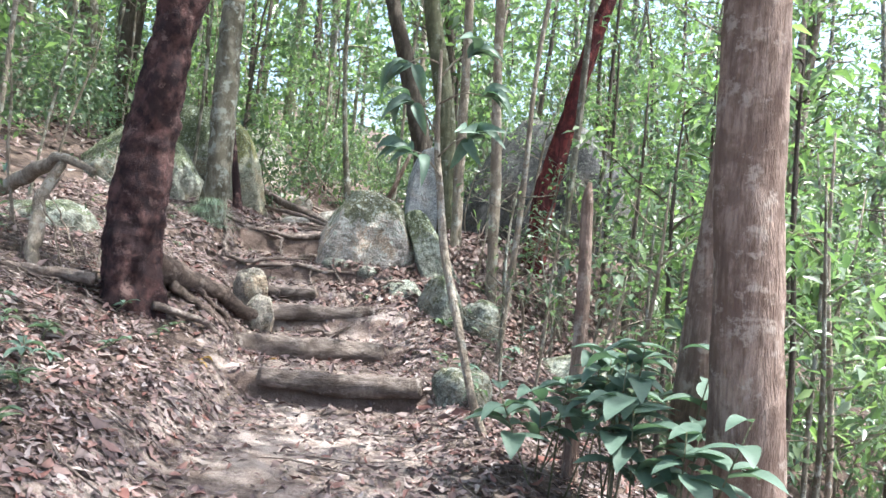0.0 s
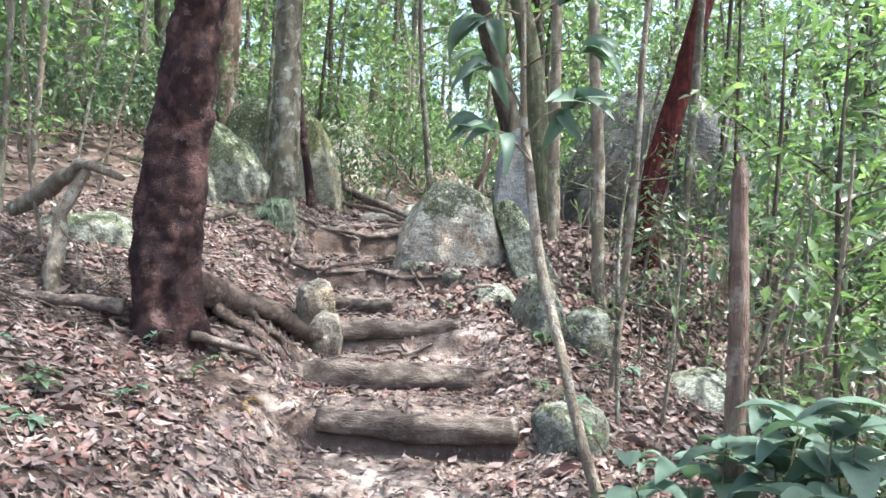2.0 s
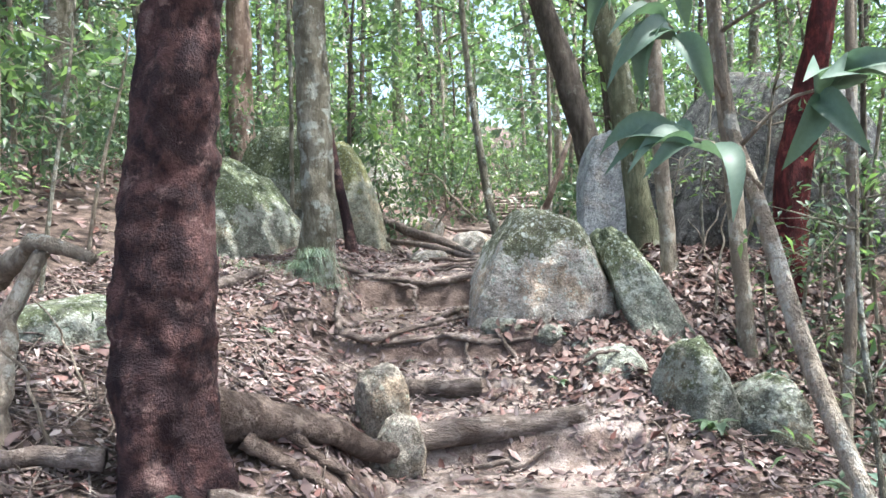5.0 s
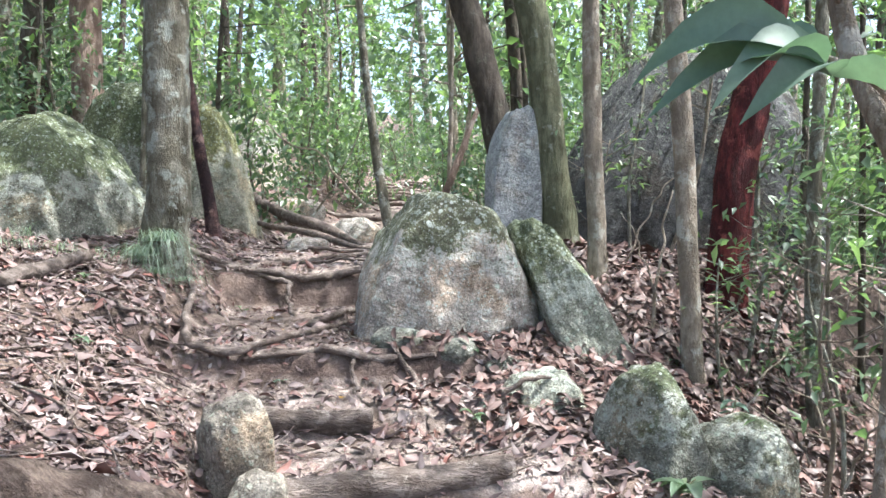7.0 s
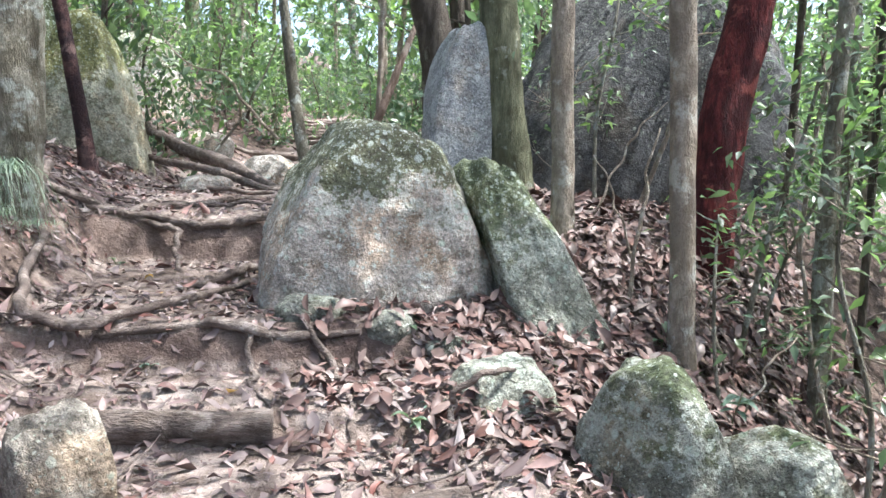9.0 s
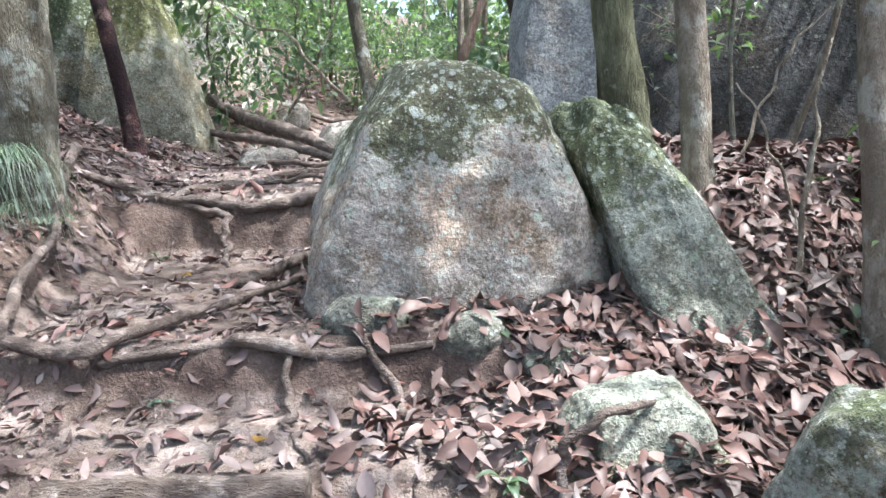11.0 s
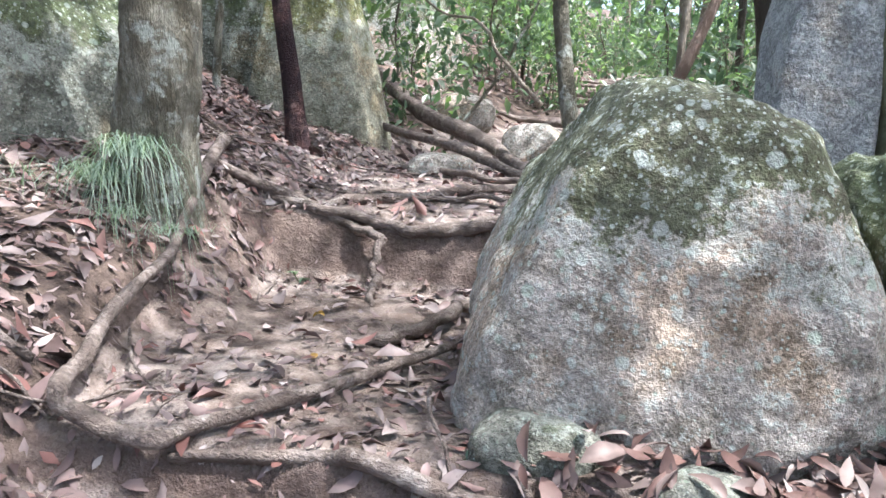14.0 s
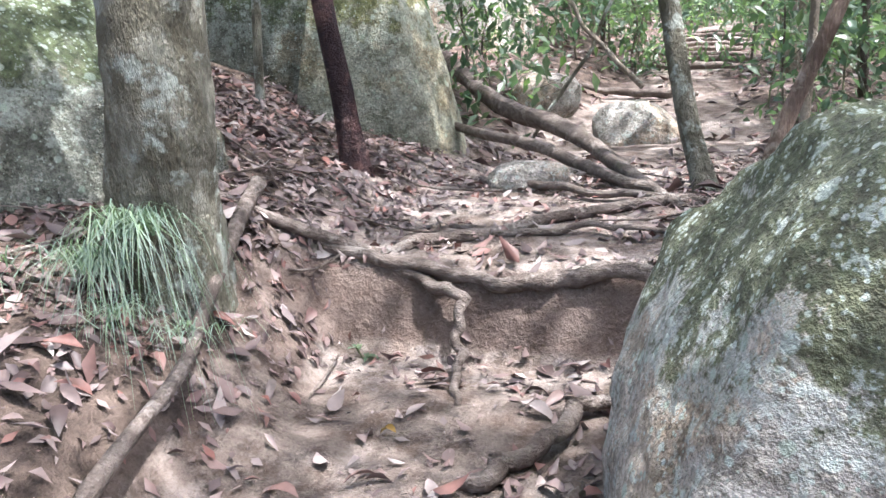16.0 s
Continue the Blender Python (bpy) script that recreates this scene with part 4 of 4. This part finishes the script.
TALL = [forest_tree("forest_tree", 10, .11, 13, 1000, .15, .22, 1.9, 301, GREY_BARK, CANOPY, "tall slender grey forest tree with airy leaves", .02, .45),
        forest_tree("forest_tree", 11, .085, 13, 1000, .14, .18, 1.7, 302, DARK_BARK, CANOPY, "tall slender dark forest tree with airy leaves", .025, .45),
        forest_tree("forest_tree", 9, .07, 13, 900, .15, .15, 1.6, 303, PALE_BARK, CANOPY, "thin pale forest tree with airy leaves", .03, .45),
        forest_tree("forest_tree", 12, .15, 13, 1000, .15, .28, 2.0, 304, GREEN_BARK, CANOPY, "mossy-trunked forest tree with airy leaves", .02, .5)]
SAPLINGS = [forest_tree("sapling", 3.6, .022, 12, 480, .13, .15, .8, 311, PALE_BARK, CANOPY, "spindly pale sapling with bright green leaves", .04, .2),
            forest_tree("sapling", 4.5, .03, 12, 520, .14, .2, 1.0, 312, DARK_BARK, CANOPY, "spindly dark sapling with bright green leaves", .05, .24),
            forest_tree("sapling", 2.6, .016, 10, 400, .12, .12, .7, 313, GREY_BARK, UNDER, "young leafy sapling of the understorey", .05, .18)]
SHRUBS = [forest_tree("shrub", 1.0, .010, 9, 260, .10, .1, .6, 321, GREEN_BARK, UNDER, "low leafy green shrub of the forest floor", .08, .15),
          forest_tree("shrub", .7, .008, 8, 240, .09, .05, .55, 322, GREEN_BARK, UNDER, "low dense green shrub of the forest floor", .1, .14),
          forest_tree("shrub", 1.4, .012, 9, 260, .11, .12, .65, 323, DARK_BARK, CANOPY, "leafy bright green shrub", .08, .17)]
scatter(TALL, 95, 9, 38, 1.7, 21)
STEMS = [forest_tree("slim_trunk", 8, .075, 8, 260, .13, .55, 1.3, 331, GREY_BARK, CANOPY, "slim bare grey trunk of the inner forest", .02, .35),
         forest_tree("slim_trunk", 8, .06, 8, 260, .13, .55, 1.3, 332, DARK_BARK, CANOPY, "slim bare dark trunk of the inner forest", .03, .35),
         forest_tree("slim_trunk", 7, .05, 8, 240, .13, .5, 1.2, 333, PALE_BARK, CANOPY, "slim bare pale trunk of the inner forest", .04, .35)]
scatter(STEMS, 46, 11, 25, 1.5, 24, behind=.0)
scatter(SAPLINGS, 115, 6, 26, 1.2, 22)
scatter(SHRUBS, 360, 5, 30, .9, 23, (.7, 1.5))


# ---- sprigs on the near slope ----
def sprig(at, tall, count, leaf, seed, label, mat=UNDER, lean=.2, name="slender_sapling", stem=PALE_BARK):
    """A thin stem with side twigs and single leaves along them."""
    r = np.random.default_rng(seed)
    end = np.array([r.normal(0, lean), r.normal(0, lean), tall])
    line = [(0, 0, -.1), end * .35 + r.normal(0, .03, 3), end * .7 + r.normal(0, .04, 3), end]
    thick = .006 + .006 * tall
    pieces = [tube(line, [thick, thick * .85, thick * .7, thick * .3], 7, .06, seed, 14)]
    lp, ends = limbs_of(bend(line, 24), seed, 8, .3, .28 + .1 * tall, thick * .4, .6)
    ob = part(name, mesh(name, *joined(pieces + lp), stem))
    e = np.array(ends)[r.integers(0, len(ends), count)] + r.normal(0, .07, (count, 3))
    ln = leaf * r.uniform(.6, 1.3, count)
    way = r.normal(0, 1, (count, 3)) * np.array([1, 1, .5]) - np.array([0, 0, .3])
    tagged(part("foliage", mesh("foliage", *leaves(e, way, r.normal(0, .4, (count, 3)) + np.array([0, 0, 1]), ln, ln * .36), mat), ob), kind="stuff")
    ob.matrix_basis = pose(*at)
    return tagged(ob, label, "sapling")


THIN = "slender sapling with narrow green leaves on the slope"
for k, (x, y, h, n, lf) in enumerate([(.85, 8.1, 1.2, 45, .08), (1.25, 8.7, 1.5, 70, .09), (1.6, 8.9, 1.8, 130, .10), (1.5, 7.8, 1.5, 70, .10), (.85, 6.7, 1.4, 70, .09),
                                      (.55, 6.4, 1.7, 50, .08), (1.2, 6.4, 1.8, 90, .11), (1.7, 6.9, 2.2, 120, .12), (1.5, 5.6, 2.0, 90, .12), (2.0, 5.8, 2.6, 130, .13), (1.2, 5.0, 1.3, 70, .12), (2.2, 4.6, 2.4, 140, .13),
                                      (2.6, 5.2, 3.0, 150, .13), (1.0, 9.5, 1.6, 90, .09), (1.7, 9.8, 1.8, 100, .10), (.75, 9.0, 1.0, 70, .08), (2.2, 7.6, 2.6, 140, .13), (2.7, 8.6, 3.0, 150, .13), (2.3, 9.6, 2.6, 140, .12), (3.0, 6.4, 3.2, 150, .14),
                                      (-3.6, 6.9, 1.6, 60, .09), (-4.0, 7.8, 2.0, 80, .09), (-4.3, 8.8, 1.8, 80, .09), (-3.5, 5.2, 1.0, 70, .09), (-3.9, 5.9, 1.6, 80, .09), (-3.1, 4.8, .6, 60, .08), (-2.9, 6.9, 1.0, 30, .07), (-4.4, 11.8, 1.6, 90, .09), (.3, 10.6, .9, 50, .07), (.55, 10.7, 1.7, 120, .09), (.85, 10.9, 2.2, 150, .10), (1.6, 10.9, 2.4, 170, .11), (1.9, 10.6, 2.4, 170, .11), (1.2, 9.7, 1.2, 110, .09), (1.5, 9.3, 1.3, 120, .09)]):
    sprig(on_ground(x, y), h, n, lf, 400 + k, THIN, (CANOPY, UNDER, CANOPY)[k % 3], stem=(PALE_BARK, GREY_BARK)[k % 2])
for k, (x, y, h, n, lf) in enumerate([(1.9, 8.3, 3.4, 170, .17), (2.4, 7.2, 3.8, 190, .19), (2.9, 9.4, 4.2, 210, .19), (2.0, 10.0, 3.6, 170, .16), (3.4, 8.0, 4.4, 220, .20), (2.6, 6.0, 3.8, 190, .18), (3.6, 10.6, 4.6, 220, .2), (1.75, 6.2, 2.9, 130, .16)]):
    sprig(on_ground(x, y), h, n, lf, 460 + k, "leafy sapling with broad bright green leaves on the slope", CANOPY, stem=DARK_BARK)
for k, (x, y, h, w) in enumerate([(.55, 7.1, 4.5, .3), (2.4, 6.6, 5, .1), (3.3, 9.2, 6, .2), (-4.6, 8.2, 5, .3), (-4.2, 7.2, 5, .2), (2.0, 11.0, 5, .1), (-.9, 13.2, 4, .2), (-3.9, 12.4, 5, .2)]):
    g = on_ground(x, y)
    tree("thin_bare_stem", "thin bare grey understorey stem", [(g[0], g[1], g[2] - .2), (g[0] + w * .3, g[1], g[2] + h * .3), (g[0] + w * .4, g[1], g[2] + h * .6), (g[0] + w, g[1], g[2] + h)], [.03, .026, .022, .016], (PALE_BARK, GREY_BARK, DARK_BARK)[k % 3], 500 + k, 9, 0, g[2] + h + 2, 160, .12, .06, .9)


def far_woods():
    """Foliage of the woods too far off to tell tree from tree."""
    r = np.random.default_rng(77)
    n = 36000
    d = r.uniform(30, 62, n)
    a = r.uniform(-1.0, .95, n)
    x, y = d * np.sin(a), d * np.cos(a) + 2
    g = ground_height(x, np.minimum(y, 89))
    z = g + 14 * r.uniform(0, 1, n) ** 1.1
    at = np.stack([x, y, z], 1) + np.stack([1.2 * np.sin(x * 1.7 + z), 1.2 * np.cos(y * 1.3 - z), .6 * np.sin(x + y)], 1)
    ln = r.uniform(.3, .7, n)
    v, f = leaves(at, r.normal(0, 1, (n, 3)), r.normal(0, 1, (n, 3)), ln, ln * .6, FOLDED_LEAF)
    return tagged(part("far_woods", mesh("far_woods", v, f, CANOPY)), "sunlit green foliage of the distant woods", "woods", kind="stuff")


far_woods()


def shade_canopy():
    """Unseen leaf roof added to shade the trail, in clumps with gaps for sun."""
    r = np.random.default_rng(88)
    n = 52000
    x, y = r.uniform(-7, 5.5, n), r.uniform(-9, 15.5, n)
    clump = np.array([noise.noise((a * .55, b * .55, 4.2)) + .7 * noise.noise((a * 1.5, b * 1.5, 9.1)) for a, b in zip(x, y)])
    # gaps aim sun patches at the steps; the right edge thins for light
    gap = .9 * np.exp(-((x - 1.45) ** 2 + (y - 8.45) ** 2) / .35) + .7 * np.exp(-((x - .35) ** 2 + (y - 8.15) ** 2) / .12)
    keep = clump - gap - .5 * np.maximum(x - 2.6, 0) > r.normal(-.22, .16, n)
    x, y = x[keep], y[keep]
    k = len(x)
    z = ground_height(x, y) * .5 + 7.6 + r.uniform(-.9, .9, k) + .8 * np.sin(x * .8) * np.sin(y * .7)
    ln = r.uniform(.12, .24, k)
    v, f = leaves(np.stack([x, y, z], 1), r.normal(0, 1, (k, 3)) - np.array([0, 0, .3]), r.normal(0, .6, (k, 3)) + np.array([0, 0, 1]), ln, ln * .48, FOLDED_LEAF)
    return tagged(part("shade_canopy", mesh("shade_canopy", v, f, CANOPY)), "unseen leafy roof added to shade and dapple the trail", "foliage", kind="stuff")


shade_canopy()


# ---- dead stems on the slope ----
STICK = "thin pale dead stem leaning out of the leaf litter"
for k, (x, y, dx, dy, h, t) in enumerate([(.42, 9.55, .16, .1, .95, .014), (.55, 9.8, -.25, .1, .7, .010), (.8, 9.6, .3, -.2, .55, .009), (.35, 10.2, .5, .1, .8, .011), (.7, 8.9, .35, .1, .5, .008), (.95, 9.2, -.3, .2, .6, .009), (1.15, 8.6, .2, -.3, .7, .010), (1.3, 9.1, -.35, -.1, .45, .008), (-3.3, 6.5, .3, -.1, .7, .011), (-3.0, 6.8, -.4, .1, .6, .010), (-2.85, 6.3, -.25, -.2, .75, .010), (-3.5, 6.2, .45, .1, .5, .009)]):
    g = on_ground(x, y, -.06)
    limb([g, (g[0] + dx * .35, g[1] + dy * .35, g[2] + h * .45), (g[0] + dx * .6, g[1] + dy * .7, g[2] + h * .75), (g[0] + dx, g[1] + dy, g[2] + h)], [t, t * .9, t * .75, t * .4], 600 + k, STICK, PALE_BARK, "dead_branch", 7)
# a branch with a few withered leaves hangs before the rocks
limb([(-1.75, 13.0, 2.05), (-2.05, 13.1, 2.35), (-2.25, 13.2, 2.62), (-2.6, 13.3, 2.72), (-2.9, 13.4, 3.0)], [.02, .018, .016, .012, .006], 620, "thin bare branch bent across the upper trail", PALE_BARK)
limb([(-2.45, 13.2, 1.75), (-2.2, 13.3, 2.15), (-1.95, 13.4, 2.6), (-1.8, 13.5, 3.1)], [.016, .014, .012, .006], 621, "thin slanting dead stem beside the upper trail", GREY_BARK)


# ---- leaf litter ----
def litter_thick(x, y):
    """How thickly fallen leaves lie: thin on the trodden trail and in its hollow, thick on the banks."""
    d = x - np.interp(y, TRAIL_Y, TRAIL_X)
    t = .35 + .65 * smooth(.3, .9, np.abs(d))
    t = t * (1 - .85 * np.exp(-((x + 2.2) ** 2 / .12 + (y - 9.85) ** 2 / .22)))
    t = t * (1 - .75 * np.exp(-((x + .9) ** 2 / .12 + (y - 4.4) ** 2 / .9)))
    t = t * (1 - .8 * np.exp(-((x + 1.75) ** 2 / .15 + (y - 6.0) ** 2 / .12)))
    t = t * (1 - .9 * np.exp(-((x + 1.9) ** 2 / .16 + (y - 14.5) ** 2 / 2.5)))
    patchy = .5 + .5 * np.sin(x * 5.1 + 1.7 * np.sin(y * 3.3)) * np.sin(y * 4.3 + 1.3 * np.sin(x * 2.9))
    return t * (.55 + .45 * patchy)


def fallen(n, area, long, seed, kind, lift=.012):
    r = np.random.default_rng(seed)
    x, y = r.uniform(area[0], area[1], n * 3), r.uniform(area[2], area[3], n * 3)
    keep = r.uniform(0, 1, n * 3) < litter_thick(x, y)
    x, y = x[keep][:n], y[keep][:n]
    e = .03
    gx = (ground_height(x + e, y) - ground_height(x - e, y)) / (2 * e)
    gy = (ground_height(x, y + e) - ground_height(x, y - e)) / (2 * e)
    flat = np.hypot(gx, gy) < 1.9
    x, y, gx, gy = x[flat], y[flat], gx[flat], gy[flat]
    lump = np.array([lumpy(a, b) for a, b in zip(x, y)])
    k = len(x)
    at = np.stack([x, y, ground_height(x, y) + lump + r.uniform(.25, 2.2, k) * lift], 1)
    a = r.uniform(0, 6.28, k)
    ux, uy = np.cos(a), np.sin(a)
    way = np.stack([ux, uy, np.clip(gx * ux + gy * uy, -1.2, 1.2) + r.normal(0, .16, k)], 1)
    up = np.stack([-np.clip(gx, -.8, .8) + r.normal(0, .38, k), -np.clip(gy, -.8, .8) + r.normal(0, .38, k), np.ones(k)], 1)
    ln = long * r.uniform(.55, 1.45, k)
    return leaves(at, way, up, ln, ln * r.uniform(.27, .48, k), kind, r.uniform(-2.2, 2.8, k))


litter = tagged(part("leaf_litter", mesh("leaf_litter", *fallen(13000, (-4.2, 1.6, 3.0, 12.6), .075, 31, FINE_LEAF), LITTER)), "carpet of dry pinkish brown fallen leaves", "leaf litter", kind="stuff")
for name, many, area, long, kind, seed, lift in (("small_leaves", 36000, (-4.3, 1.8, 2.6, 13.5), .05, SMALL_LEAF, 33, .012), ("leaf_fragments", 11000, (-4.0, 1.2, 3.0, 12.5), .024, FOLDED_LEAF, 34, .008), ("boulder_foot_leaves", 1500, (-1.25, .75, 8.15, 9.35), .085, FINE_LEAF, 35, .035), ("slope_leaves", 2600, (.0, 1.9, 8.3, 11.6), .105, FINE_LEAF, 36, .05), ("outer_leaves", 19000, (-10, 8, -1, 26), .11, FOLDED_LEAF, 32, .02)):
    tagged(part(name, mesh(name, *fallen(many, area, long, seed, kind, lift), RED_LITTER if name in ("boulder_foot_leaves", "slope_leaves") else LITTER), litter), kind="stuff")


def loose_leaf(mat, seed):
    r = np.random.default_rng(seed)
    v, f = leaves([(0, 0, 0)], [(0, 1, 0)], [(0, 0, 1)], 1.0, r.uniform(.32, .46), BROAD_LEAF, np.array([r.uniform(-2.4, 2.8)]))
    return mesh("fallen_leaf", v, f, mat)


def loose_leaves(count, area, long, mat, seed):
    """The leaves that lie nearest to the walker, one by one."""
    r = np.random.default_rng(seed)
    kinds = [loose_leaf(mat, seed + k) for k in range(8)]
    for k in range(count):
        x, y = r.uniform(area[0], area[1]), r.uniform(area[2], area[3])
        if abs(float(ground_height(x, y + .05)) - float(ground_height(x, y - .05))) > .07:
            continue
        ob = part("fallen_leaf", kinds[k % 8], litter)
        s = long * r.uniform(.7, 1.4)
        tilt = math.degrees(math.atan((float(ground_height(x, y + .05)) - float(ground_height(x, y - .05))) / .1))
        ob.matrix_basis = Matrix.Translation((x, y, float(ground_height(x, y)) + lumpy(x, y) + .014)) @ pose(0, 0, 0, max(-50, min(50, tilt)) + r.normal(0, 9), r.normal(0, 12), 0) @ pose(0, 0, 0, 0, 0, r.uniform(0, 360)) @ Matrix.Diagonal((s, s, s, 1))


loose_leaves(150, (-1.4, .3, 8.3, 9.1), .078, LITTER, 51)
loose_leaves(110, (-2.4, -1.2, 7.4, 9.6), .062, LITTER, 61)
loose_leaves(9, (-2.3, -.9, 8.6, 10.5), .055, FRESH, 71)
loose_leaves(8, (-2.0, -1.2, 5.6, 7.0), .08, FRESH, 81)


def fallen_twigs(count, area, seed):
    """Thin sticks strewn over the leaves."""
    r = np.random.default_rng(seed)
    pieces = []
    for k in range(count):
        x, y, a, ln = r.uniform(area[0], area[1]), r.uniform(area[2], area[3]), r.uniform(0, 6.28), r.uniform(.15, .7)
        if litter_thick(x, y) < r.uniform(.2, .6):
            continue
        line = []
        for s in (0, .35, .7, 1):
            px, py = x + math.cos(a) * ln * s + r.normal(0, .02), y + math.sin(a) * ln * s + r.normal(0, .02)
            line.append((px, py, float(ground_height(px, py)) + .02 + abs(r.normal(0, .02))))
        t = r.uniform(.0025, .007)
        pieces.append(tube(line, [t, t, t * .8, t * .4], 4, .06, seed + k, 7))
    return mesh("twigs", *joined(pieces), ROOT_WOOD)


twigs = tagged(part("fallen_twigs", fallen_twigs(420, (-4.2, 1.8, 3.0, 13.0), 91)), "thin grey-brown twigs strewn over dry leaves", "twigs", kind="stuff")
tagged(part("tangled_twigs", fallen_twigs(260, (-4.2, -2.6, 5.4, 8.6), 92), twigs), kind="stuff")
tagged(part("slope_twigs", fallen_twigs(260, (.1, 2.2, 7.0, 11.0), 93), twigs), kind="stuff")
